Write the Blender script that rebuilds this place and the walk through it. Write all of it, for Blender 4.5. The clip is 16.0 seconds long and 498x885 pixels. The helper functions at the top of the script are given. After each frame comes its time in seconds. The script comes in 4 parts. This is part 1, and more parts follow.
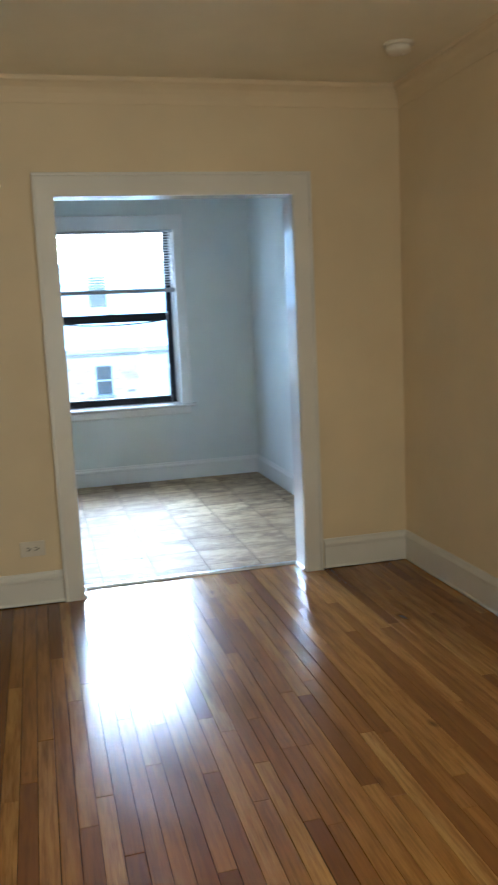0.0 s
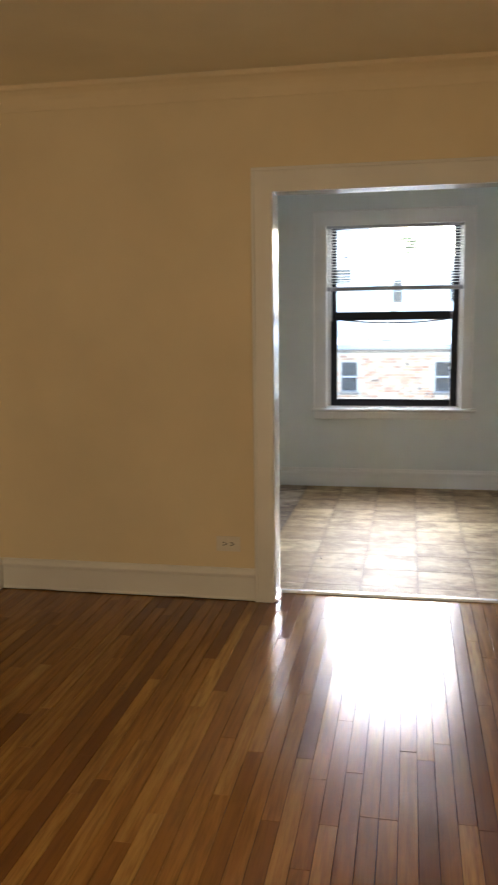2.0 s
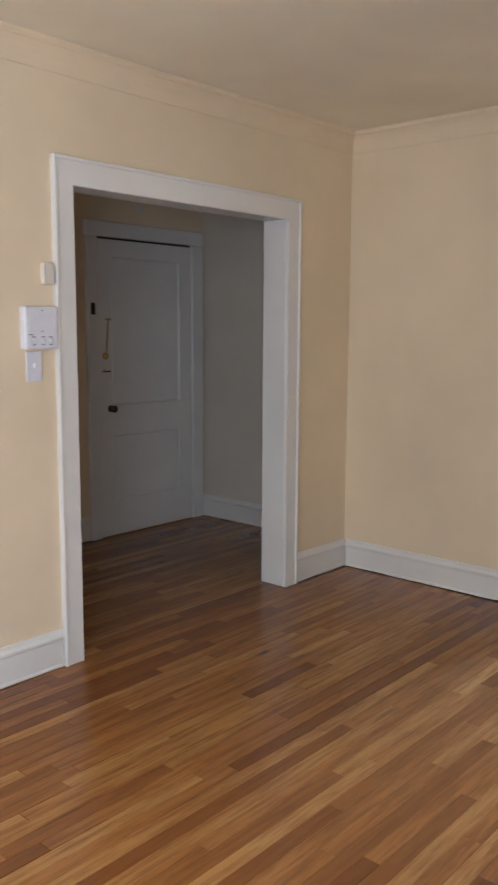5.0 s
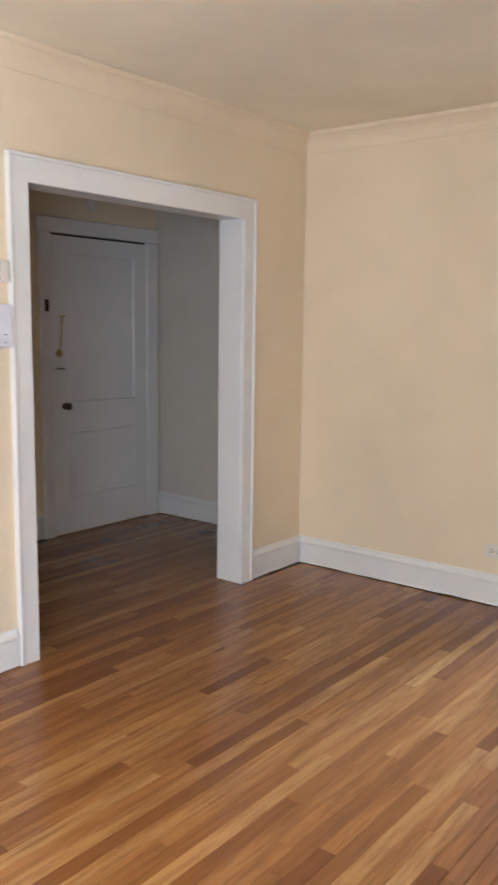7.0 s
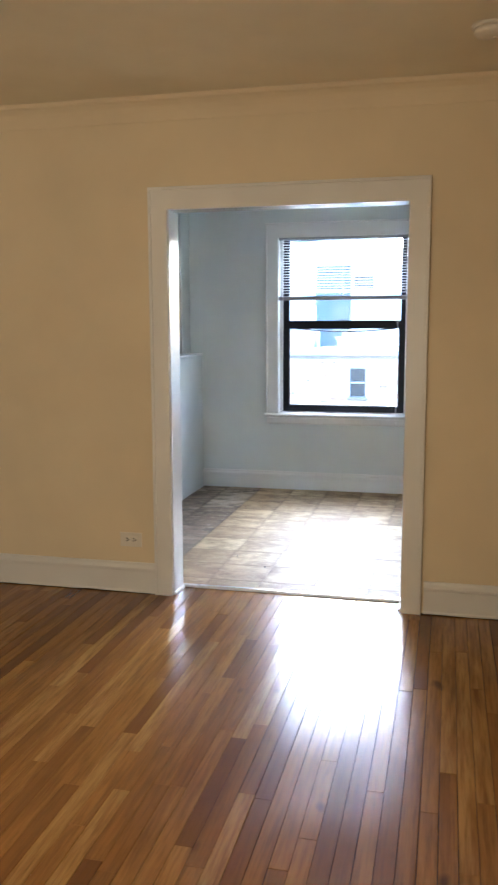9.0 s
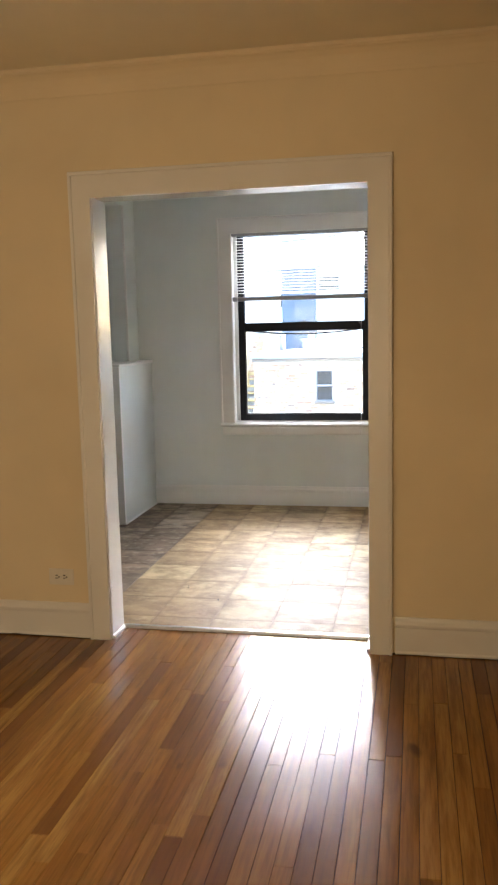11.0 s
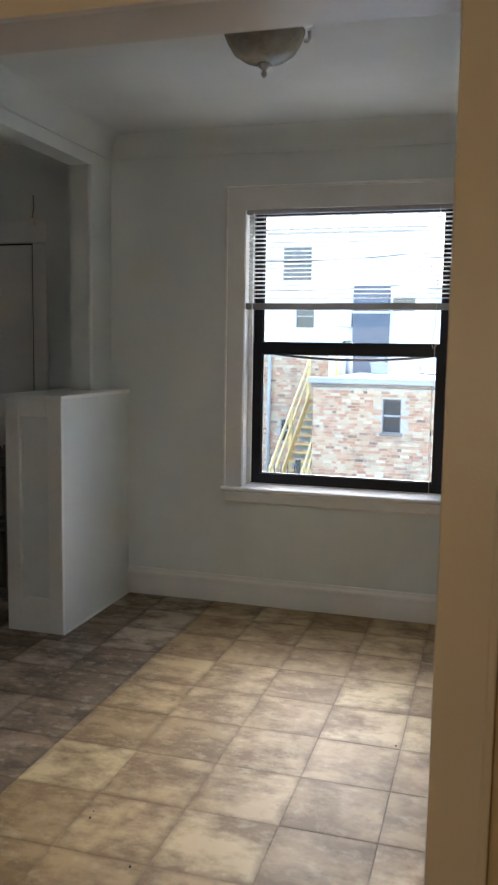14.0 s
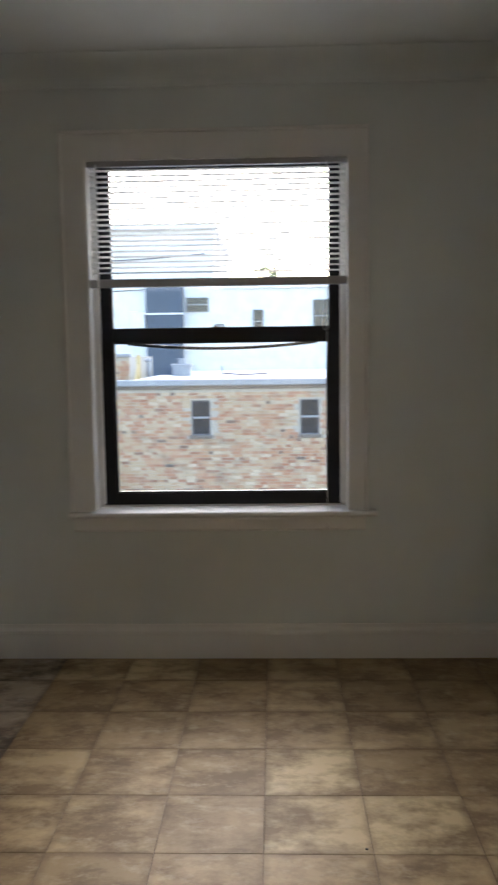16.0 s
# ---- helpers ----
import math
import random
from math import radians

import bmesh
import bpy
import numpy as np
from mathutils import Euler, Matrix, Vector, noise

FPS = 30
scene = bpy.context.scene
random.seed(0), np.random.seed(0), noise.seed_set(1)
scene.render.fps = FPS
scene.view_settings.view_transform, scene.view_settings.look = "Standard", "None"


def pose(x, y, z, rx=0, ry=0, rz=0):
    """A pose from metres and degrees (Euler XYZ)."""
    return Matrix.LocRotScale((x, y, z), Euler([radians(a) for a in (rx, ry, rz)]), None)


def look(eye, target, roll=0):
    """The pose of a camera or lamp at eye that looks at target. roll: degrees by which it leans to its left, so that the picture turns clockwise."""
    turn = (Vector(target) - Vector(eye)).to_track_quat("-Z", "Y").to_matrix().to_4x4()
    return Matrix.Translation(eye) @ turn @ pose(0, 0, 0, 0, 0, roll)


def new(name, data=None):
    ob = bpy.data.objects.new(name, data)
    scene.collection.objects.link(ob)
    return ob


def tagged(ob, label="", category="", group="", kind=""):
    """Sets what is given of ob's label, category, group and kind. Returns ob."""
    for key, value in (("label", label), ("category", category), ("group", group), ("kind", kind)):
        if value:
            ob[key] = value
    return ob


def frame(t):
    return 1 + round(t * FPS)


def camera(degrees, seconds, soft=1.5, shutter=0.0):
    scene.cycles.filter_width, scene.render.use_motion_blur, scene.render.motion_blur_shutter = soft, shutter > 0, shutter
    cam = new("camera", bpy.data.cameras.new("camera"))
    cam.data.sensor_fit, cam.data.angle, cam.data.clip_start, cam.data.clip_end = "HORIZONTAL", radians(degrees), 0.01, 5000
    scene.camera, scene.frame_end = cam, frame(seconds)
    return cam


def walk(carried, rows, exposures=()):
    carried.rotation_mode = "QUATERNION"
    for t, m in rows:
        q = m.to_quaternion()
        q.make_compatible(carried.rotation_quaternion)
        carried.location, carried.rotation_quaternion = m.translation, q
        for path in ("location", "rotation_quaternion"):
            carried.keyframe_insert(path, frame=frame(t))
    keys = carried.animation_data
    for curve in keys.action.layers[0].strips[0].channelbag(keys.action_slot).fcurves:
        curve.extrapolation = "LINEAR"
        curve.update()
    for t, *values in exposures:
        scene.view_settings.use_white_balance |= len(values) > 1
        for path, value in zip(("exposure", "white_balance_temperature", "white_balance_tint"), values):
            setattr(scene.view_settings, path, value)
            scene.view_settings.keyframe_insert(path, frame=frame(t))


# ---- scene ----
cam = camera(33.4, 16.0, soft=2.2, shutter=0.4)
PATH = [
    (0, (0.18, 0.007, 1.452), (0.66, 1.926, 1.152), -2.7),
    (0.5, (0.408, -0.006, 1.455), (0.625, 1.956, 1.134), -2.1),
    (1, (0.598, 0.013, 1.449), (0.705, 1.982, 1.119), -1.9),
    (1.5, (0.788, 0.155, 1.455), (0.717, 2.131, 1.159), -1.0),
    (2, (1.0, 0.236, 1.467), (0.624, 2.179, 1.175), -0.7),
    (2.5, (1.237, 0.265, 1.455), (0.634, 2.151, 1.17), -0.2),
    (3, (1.388, 0.243, 1.447), (0.652, 2.081, 1.165), -0.3),
    (3.5, (1.512, 0.153, 1.49), (0.631, 1.923, 1.182), -0.1),
    (4, (1.672, 0.15, 1.509), (0.603, 1.814, 1.214), 0.7),
    (4.5, (1.736, 0.124, 1.508), (0.528, 1.692, 1.224), 0.6),
    (4.7, (1.74, 0.12, 1.507), (0.493, 1.658, 1.228), 0.4),
    (5.75, (1.75, 0.1, 1.497), (0.33, 1.47, 1.22), 0.5),
    (6.8, (1.754, 0.087, 1.484), (0.455, 1.584, 1.213), 0.6),
    (7, (1.751, 0.088, 1.517), (0.522, 1.641, 1.234), 0.7),
    (7.5, (1.906, 0.188, 1.5), (0.833, 1.853, 1.222), 0.1),
    (8, (1.792, 0.14, 1.487), (0.968, 1.941, 1.207), -0.4),
    (8.5, (1.782, 0.156, 1.483), (1.172, 2.04, 1.201), -0.5),
    (9, (1.779, 0.138, 1.491), (1.317, 2.063, 1.21), -0.2),
    (9.5, (1.765, 0.13, 1.492), (1.397, 2.075, 1.212), -0.2),
    (9.7, (1.766, 0.134, 1.491), (1.422, 2.084, 1.21), -0.2),
    (11.8, (1.795, 1.357, 1.486), (1.364, 3.292, 1.222), -1.5),
    (12, (1.822, 1.52, 1.489), (1.381, 3.453, 1.23), -1.1),
    (12.5, (1.825, 1.858, 1.505), (1.339, 3.781, 1.247), -0.2),
    (13, (1.733, 2.27, 1.502), (1.227, 4.186, 1.231), -0.4),
    (13.5, (1.694, 2.625, 1.499), (1.18, 4.542, 1.25), -0.2),
    (14, (1.645, 2.953, 1.494), (1.089, 4.86, 1.265), 0.9),
    (14.5, (1.488, 3.21, 1.481), (0.971, 5.128, 1.246), 0.7),
    (15, (1.35, 3.408, 1.474), (0.924, 5.35, 1.266), 0.7),
    (15.5, (1.272, 3.643, 1.44), (0.916, 5.601, 1.241), 0.1),
    (16, (1.112, 3.758, 1.412), (1.048, 5.745, 1.194), -0.8),
]
# seconds, stops, kelvin, tint
EXPOSURES = [
    (0.0, 4.15, 4700, 0), (0.5, 3.85, 5400, 5), (1.0, 3.8, 5900, 10), (1.5, 3.75, 6200, 10), (2.5, 3.9, 6400, 10), (3.5, 4.85, 5200, 8), (4.0, 4.6, 4500, 14), (4.5, 4.7, 4250, 13),
    (7.0, 5.4, 4200, 13), (8.0, 4.7, 4600, 9), (9.5, 4.35, 5700, 9), (12.0, 4.05, 6700, 14), (13.0, 3.85, 6600, 14),
    (14.0, 3.3, 6400, 11), (15.0, 2.9, 6500, 12), (16.0, 2.6, 6800, 13),
]
walk(cam, [(t, look(eye, target, roll)) for t, eye, target, roll in PATH], EXPOSURES)

# ---- light ----
world = bpy.data.worlds.new("sky")
scene.world = world
world.use_nodes = True
wn = world.node_tree.nodes
sky = wn.new("ShaderNodeTexSky")
sky.sky_type = "NISHITA"
sky.sun_disc = False
sky.sun_elevation = radians(28)
sky.sun_rotation = radians(0)
sky.air_density, sky.dust_density, sky.ozone_density = 1.0, 1.2, 2.0
wn["Background"].inputs["Strength"].default_value = 0.15
world.node_tree.links.new(sky.outputs["Color"], wn["Background"].inputs["Color"])

sun_data = bpy.data.lights.new("sun", "SUN")
sun_data.energy, sun_data.angle, sun_data.color = 0.65, radians(45), (1.0, 1.0, 1.0)
sun = new("sun", sun_data)
sun.matrix_basis = look((0.0, 30.0, 15.95), (0.0, 0.0, 0.0))

# daylight in the side and front windows behind the walker
def window_daylight(name, wide, high, watts, eye, target):
    data = bpy.data.lights.new(name, "AREA")
    data.shape, data.size, data.size_y = "RECTANGLE", wide, high
    data.energy, data.color = watts, (1.0, 0.84, 0.585)
    new(name, data).matrix_basis = look(eye, target)


window_daylight("side_window_daylight", 1.7, 1.3, 2.9, (2.26, -1.0, 1.25), (0.0, -1.0, 1.45))
window_daylight("front_window_daylight", 2.6, 1.3, 1.55, (0.45, -2.26, 1.25), (0.45, 2.0, 1.6))


# ---- materials ----
def nodes_of(name):
    m = bpy.data.materials.new(name)
    m.use_nodes = True
    nt = m.node_tree
    return m, nt, nt.nodes["Principled BSDF"]


def add(nt, kind, **values):
    n = nt.nodes.new(kind)
    for key, value in values.items():
        n.inputs[key.replace("_", " ")].default_value = value
    return n


def ramp(nt, fac, stops):
    n = nt.nodes.new("ShaderNodeValToRGB")
    while len(n.color_ramp.elements) < len(stops):
        n.color_ramp.elements.new(0.5)
    for e, (p, c) in zip(n.color_ramp.elements, stops):
        e.position, e.color = p, (*c, 1)
    nt.links.new(fac, n.inputs["Fac"])
    return n.outputs["Color"]


def mixed(nt, fac, a, b, blend="MIX"):
    n = nt.nodes.new("ShaderNodeMix")
    n.data_type, n.blend_type = "RGBA", blend
    for socket, value in ((n.inputs[0], fac), (n.inputs[6], a), (n.inputs[7], b)):
        if isinstance(value, (int, float)):
            socket.default_value = value
        elif isinstance(value, tuple):
            socket.default_value = (*value, 1)
        else:
            nt.links.new(value, socket)
    return n.outputs[2]


def number(nt, op, a, b=0.0):
    n = nt.nodes.new("ShaderNodeMath")
    n.operation = op
    for socket, value in ((n.inputs[0], a), (n.inputs[1], b)):
        if isinstance(value, (int, float)):
            socket.default_value = value
        else:
            nt.links.new(value, socket)
    return n.outputs[0]


def noise_at(nt, vector, scale, detail=3.0, rough=0.55):
    n = add(nt, "ShaderNodeTexNoise", Scale=scale, Detail=detail, Roughness=rough)
    nt.links.new(vector, n.inputs["Vector"])
    return n.outputs["Fac"]


def place(nt, stretch=(1, 1, 1)):
    g = nt.nodes.new("ShaderNodeNewGeometry")
    m = nt.nodes.new("ShaderNodeMapping")
    m.inputs["Scale"].default_value = stretch
    nt.links.new(g.outputs["Position"], m.inputs["Vector"])
    return m.outputs["Vector"]


def bumped(nt, bsdf, height, strength, distance=0.002):
    b = nt.nodes.new("ShaderNodeBump")
    b.inputs["Strength"].default_value, b.inputs["Distance"].default_value = strength, distance
    nt.links.new(height, b.inputs["Height"])
    nt.links.new(b.outputs["Normal"], bsdf.inputs["Normal"])


def paint(name, color, rough=0.55, wave=0.25, spot=0.06, scale=1.0):
    """Brushed or rolled paint on plaster or wood: faint blotches, roller grain, slow waves."""
    m, nt, b = nodes_of(name)
    v = place(nt)
    big = noise_at(nt, v, 1.3 * scale, 4)
    fine = noise_at(nt, v, 90 * scale, 3)
    dark = tuple(c * (1 - spot * 1.6) for c in color)
    light = tuple(min(0.95, c * (1 + spot * 0.5)) for c in color)
    nt.links.new(ramp(nt, big, [(0.3, dark), (0.7, light)]), b.inputs["Base Color"])
    b.inputs["Roughness"].default_value = rough
    slow = noise_at(nt, v, 5 * scale, 2)
    bumped(nt, b, number(nt, "ADD", number(nt, "MULTIPLY", slow, 4.0), fine), wave, 0.0012)
    return m


def plain(name, color, rough=0.5, metal=0.0, vary=0.12, scale=40):
    m, nt, b = nodes_of(name)
    v = place(nt)
    n = noise_at(nt, v, scale, 4)
    nt.links.new(ramp(nt, n, [(0.3, tuple(c * (1 - vary) for c in color)), (0.7, tuple(min(1, c * (1 + vary)) for c in color))]), b.inputs["Base Color"])
    b.inputs["Roughness"].default_value, b.inputs["Metallic"].default_value = rough, metal
    bumped(nt, b, n, 0.08, 0.001)
    return m


CREAM = paint("cream_wall_paint", (0.80, 0.68, 0.475), 0.6)
WHITE_WALL = paint("white_wall_paint", (0.73, 0.76, 0.74), 0.5)
HALL = paint("hall_wall_paint", (0.70, 0.66, 0.57), 0.6)
CEIL = paint("ceiling_paint", (0.88, 0.815, 0.645), 0.7, 0.35)
CEIL_D = paint("dining_ceiling_paint", (0.74, 0.76, 0.74), 0.65, 0.35)
TRIM = paint("white_gloss_trim_paint", (0.80, 0.79, 0.77), 0.28, 0.35, 0.04, 1.6)
DOOR_PAINT = paint("grey_white_door_paint", (0.76, 0.75, 0.73), 0.35, 0.3, 0.05, 1.4)
SASH = plain("black_sash_paint", (0.008, 0.010, 0.016), 0.45)
SASH.node_tree.nodes["Principled BSDF"].inputs["Specular IOR Level"].default_value = 0.25
JAMB = paint("high_gloss_jamb_paint", (0.80, 0.79, 0.77), 0.14, 0.3, 0.04, 1.6)
# blind rails: the shade of their backlit front is in this grey
RAIL = plain("backlit_grey_blind_rail", (0.44, 0.44, 0.47), 0.4, 0, 0.04)
PLASTIC = plain("white_plastic", (0.74, 0.74, 0.82), 0.35, 0, 0.03)
IVORY = plain("ivory_plastic", (0.76, 0.71, 0.62), 0.4, 0, 0.03)
DARK = plain("dark_plastic", (0.03, 0.03, 0.03), 0.4)
GREY_PRINT = plain("grey_print", (0.18, 0.18, 0.2), 0.5)
BRASS = plain("aged_brass", (0.55, 0.38, 0.14), 0.3, 1.0)
BRONZE = plain("dark_bronze", (0.09, 0.065, 0.045), 0.35, 1.0)
STEEL = plain("brushed_steel", (0.62, 0.63, 0.65), 0.3, 1.0)
NICKEL = plain("satin_nickel", (0.6, 0.58, 0.55), 0.3, 1.0)
SLAT = plain("white_blind_vinyl", (0.74, 0.73, 0.72), 0.4, 0, 0.04)
RADIATOR = plain("silver_radiator_paint", (0.20, 0.195, 0.185), 0.4, 0.3)
SUBFLOOR = plain("dark_subfloor", (0.03, 0.018, 0.01), 0.8)
MORTAR_DARK = plain("tile_joint", (0.17, 0.115, 0.07), 0.8)


def wood_floor():
    m, nt, b = nodes_of("varnished_strip_oak")
    info = nt.nodes.new("ShaderNodeObjectInfo")
    geo = nt.nodes.new("ShaderNodeNewGeometry")
    rand = number(nt, "FRACT", number(nt, "ADD", info.outputs["Random"], geo.outputs["Random Per Island"]))
    v = place(nt, (1, 0.06, 1))
    off = nt.nodes.new("ShaderNodeVectorMath")
    off.operation = "ADD"
    comb = nt.nodes.new("ShaderNodeCombineXYZ")
    nt.links.new(number(nt, "MULTIPLY", rand, 37.0), comb.inputs["X"])
    nt.links.new(number(nt, "MULTIPLY", rand, 91.0), comb.inputs["Y"])
    nt.links.new(v, off.inputs[0])
    nt.links.new(comb.outputs[0], off.inputs[1])
    w = off.outputs[0]
    base = ramp(nt, rand, [(0.0, (0.15, 0.055, 0.011)), (0.14, (0.23, 0.092, 0.018)), (0.35, (0.31, 0.136, 0.026)),
                           (0.75, (0.36, 0.170, 0.034)), (1.0, (0.46, 0.245, 0.057))])
    grain = noise_at(nt, w, 70, 5, 0.65)
    figure = noise_at(nt, w, 20, 5, 0.65)
    c = mixed(nt, ramp(nt, figure, [(0.44, (0, 0, 0)), (0.66, (0.75, 0.75, 0.75))]), base, (0.19, 0.070, 0.016))
    c = mixed(nt, ramp(nt, grain, [(0.45, (0, 0, 0)), (0.72, (0.55, 0.55, 0.55))]), c, (0.10, 0.042, 0.013))
    knots = noise_at(nt, place(nt, (1, 0.45, 1)), 6.5, 2)
    c = mixed(nt, ramp(nt, knots, [(0.70, (0, 0, 0)), (0.76, (0.7, 0.7, 0.7))]), c, (0.045, 0.018, 0.008))
    nt.links.new(c, b.inputs["Base Color"])
    dull = noise_at(nt, place(nt), 3.0, 4)
    nt.links.new(ramp(nt, dull, [(0.3, (0.17, 0.17, 0.17)), (0.7, (0.26, 0.26, 0.26))]), b.inputs["Roughness"])
    b.inputs["Specular IOR Level"].default_value = 0.34
    b.inputs["Coat Weight"].default_value = 0.06
    b.inputs["Coat Roughness"].default_value = 0.09
    bumped(nt, b, number(nt, "ADD", number(nt, "MULTIPLY", grain, 0.5), number(nt, "MULTIPLY", noise_at(nt, place(nt, (1, 0.3, 1)), 9, 2), 2.0)), 0.18, 0.0015)
    return m


def tile_floor(name, tones, blotch, blotch_amount, scuff):
    """Stone-look tile: clouded print, a soft darker rim along each tile's edge, pale scuffs."""
    m, nt, b = nodes_of(name)
    info = nt.nodes.new("ShaderNodeObjectInfo")
    rand = info.outputs["Random"]
    comb = nt.nodes.new("ShaderNodeCombineXYZ")
    nt.links.new(number(nt, "MULTIPLY", rand, 53.0), comb.inputs["X"])
    nt.links.new(number(nt, "MULTIPLY", rand, 17.0), comb.inputs["Y"])
    off = nt.nodes.new("ShaderNodeVectorMath")
    off.operation = "ADD"
    nt.links.new(place(nt, (0.8, 1.2, 1)), off.inputs[0])
    nt.links.new(comb.outputs[0], off.inputs[1])
    w = off.outputs[0]
    cloud = noise_at(nt, w, 4.6, 8, 0.68)
    veins = noise_at(nt, w, 15, 6, 0.7)
    c = mixed(nt, ramp(nt, cloud, [(0.42, (0, 0, 0)), (0.60, (blotch_amount,) * 3)]), ramp(nt, rand, tones), blotch)
    c = mixed(nt, ramp(nt, veins, [(0.52, (0, 0, 0)), (0.72, (0.55, 0.55, 0.55))]), c, scuff)
    fleck = noise_at(nt, w, 3.2, 5, 0.75)
    c = mixed(nt, ramp(nt, fleck, [(0.56, (0, 0, 0)), (0.70, (0.55, 0.55, 0.55))]), c, tuple(v * 0.75 for v in blotch))
    # distance from the tile's edge, ragged by noise
    tex = nt.nodes.new("ShaderNodeTexCoord")
    sep = nt.nodes.new("ShaderNodeSeparateXYZ")
    nt.links.new(tex.outputs["Object"], sep.inputs[0])
    edge = number(nt, "MAXIMUM", number(nt, "ABSOLUTE", sep.outputs[0]), number(nt, "ABSOLUTE", sep.outputs[1]))
    edge = number(nt, "ADD", edge, number(nt, "MULTIPLY", number(nt, "SUBTRACT", noise_at(nt, w, 7, 4), 0.5), 0.20))
    c = mixed(nt, ramp(nt, edge, [(0.43, (0, 0, 0)), (0.52, (0.5, 0.5, 0.5))]), c, tuple(v * 0.85 for v in blotch))
    nt.links.new(c, b.inputs["Base Color"])
    nt.links.new(ramp(nt, cloud, [(0.3, (0.50, 0.50, 0.50)), (0.7, (0.62, 0.62, 0.62))]), b.inputs["Roughness"])
    b.inputs["Specular IOR Level"].default_value = 0.32
    bumped(nt, b, number(nt, "ADD", cloud, number(nt, "MULTIPLY", veins, 0.5)), 0.35, 0.003)
    return m


def brickwork():
    m, nt, b = nodes_of("weathered_common_brick")
    info = nt.nodes.new("ShaderNodeObjectInfo")
    geo = nt.nodes.new("ShaderNodeNewGeometry")
    rand = number(nt, "FRACT", number(nt, "ADD", info.outputs["Random"], geo.outputs["Random Per Island"]))
    base = ramp(nt, rand, [(0.0, (0.12, 0.10, 0.09)), (0.04, (0.36, 0.18, 0.115)), (0.2, (0.46, 0.21, 0.125)), (0.45, (0.50, 0.29, 0.175)), (0.7, (0.50, 0.36, 0.23)), (0.9, (0.55, 0.43, 0.30)), (1.0, (0.62, 0.51, 0.38))])
    n = noise_at(nt, place(nt), 7, 4)
    c = mixed(nt, ramp(nt, n, [(0.4, (0, 0, 0)), (0.75, (0.3, 0.3, 0.3))]), base, (0.54, 0.42, 0.31))
    smear = noise_at(nt, place(nt, (1, 1, 1.8)), 1.1, 5, 0.7)
    c = mixed(nt, ramp(nt, smear, [(0.5, (0, 0, 0)), (0.75, (0.25, 0.25, 0.25))]), c, (0.58, 0.48, 0.37))
    soot = noise_at(nt, place(nt, (0.7, 1, 1.2)), 2.3, 4, 0.65)
    c = mixed(nt, ramp(nt, soot, [(0.54, (0, 0, 0)), (0.72, (0.55, 0.55, 0.55))]), c, (0.17, 0.13, 0.115))
    nt.links.new(c, b.inputs["Base Color"])
    b.inputs["Roughness"].default_value = 0.9
    bumped(nt, b, n, 0.5, 0.01)
    return m


def clear_glass():
    m, nt, b = nodes_of("window_glass")
    b.inputs["Base Color"].default_value = (0.97, 0.98, 0.98, 1)
    b.inputs["Roughness"].default_value = 0.0
    b.inputs["Transmission Weight"].default_value = 1.0
    b.inputs["IOR"].default_value = 1.45
    return m


def bowl_glass():
    m, nt, b = nodes_of("alabaster_glass")
    n = noise_at(nt, place(nt), 18, 5, 0.6)
    nt.links.new(ramp(nt, n, [(0.3, (0.26, 0.23, 0.18)), (0.7, (0.40, 0.37, 0.31))]), b.inputs["Base Color"])
    b.inputs["Roughness"].default_value = 0.25
    return m


TILE = tile_floor("mottled_stone_tile", [(0.0, (0.36, 0.245, 0.120)), (0.4, (0.44, 0.305, 0.155)), (0.75, (0.52, 0.37, 0.195)), (1.0, (0.64, 0.49, 0.27))], (0.17, 0.100, 0.046), 0.8, (0.60, 0.48, 0.30))
DARKER_TILE = tile_floor("darker_brown_stone_tile", [(0.0, (0.20, 0.14, 0.09)), (0.5, (0.30, 0.215, 0.14)), (1.0, (0.52, 0.41, 0.29))], (0.085, 0.055, 0.036), 0.85, (0.62, 0.54, 0.43))
WOOD, BRICK, GLASS, BOWL = wood_floor(), brickwork(), clear_glass(), bowl_glass()
MORTAR = plain("pale_mortar", (0.47, 0.42, 0.35), 0.95, 0, 0.15, 8)
TIMBER = plain("new_yellow_lumber", (0.62, 0.45, 0.20), 0.7, 0, 0.18, 6)
ROOFING = plain("pale_roof_membrane", (0.62, 0.63, 0.65), 0.8, 0, 0.15, 1.5)
# brown for the window sills and for the coping's painted shadow line
SHADOW_AND_SILL = plain("brown_shadow_band_and_sill", (0.20, 0.16, 0.13), 0.7, 0.0, 0.15, 4)
FRAME = plain("dark_window_frame", (0.15, 0.15, 0.16), 0.6, 0.0, 0.1, 4)
COPING = plain("grey_metal_coping", (0.34, 0.345, 0.35), 0.6, 0.0, 0.08, 4)
SIDING = plain("pale_siding", (0.83, 0.81, 0.77), 0.8, 0, 0.08, 2)
SLATE_PAINT = plain("slate_blue_cladding", (0.08, 0.10, 0.13), 0.6, 0, 0.1, 3)
# yard ground, made pale so that it reflects light onto the brick fronts
BOUNCE_GROUND = plain("pale_bounce_ground", (0.40, 0.39, 0.37), 0.9, 0, 0.25, 3)
DARK_GLASS = plain("dark_window_glass", (0.03, 0.035, 0.045), 0.1, 0, 0.1, 2)
IRON = plain("black_iron", (0.02, 0.02, 0.02), 0.5)
LEAF = plain("green_leaves", (0.07, 0.11, 0.035), 0.7, 0, 0.3, 2)
BARK = plain("grey_bark", (0.12, 0.10, 0.08), 0.9)


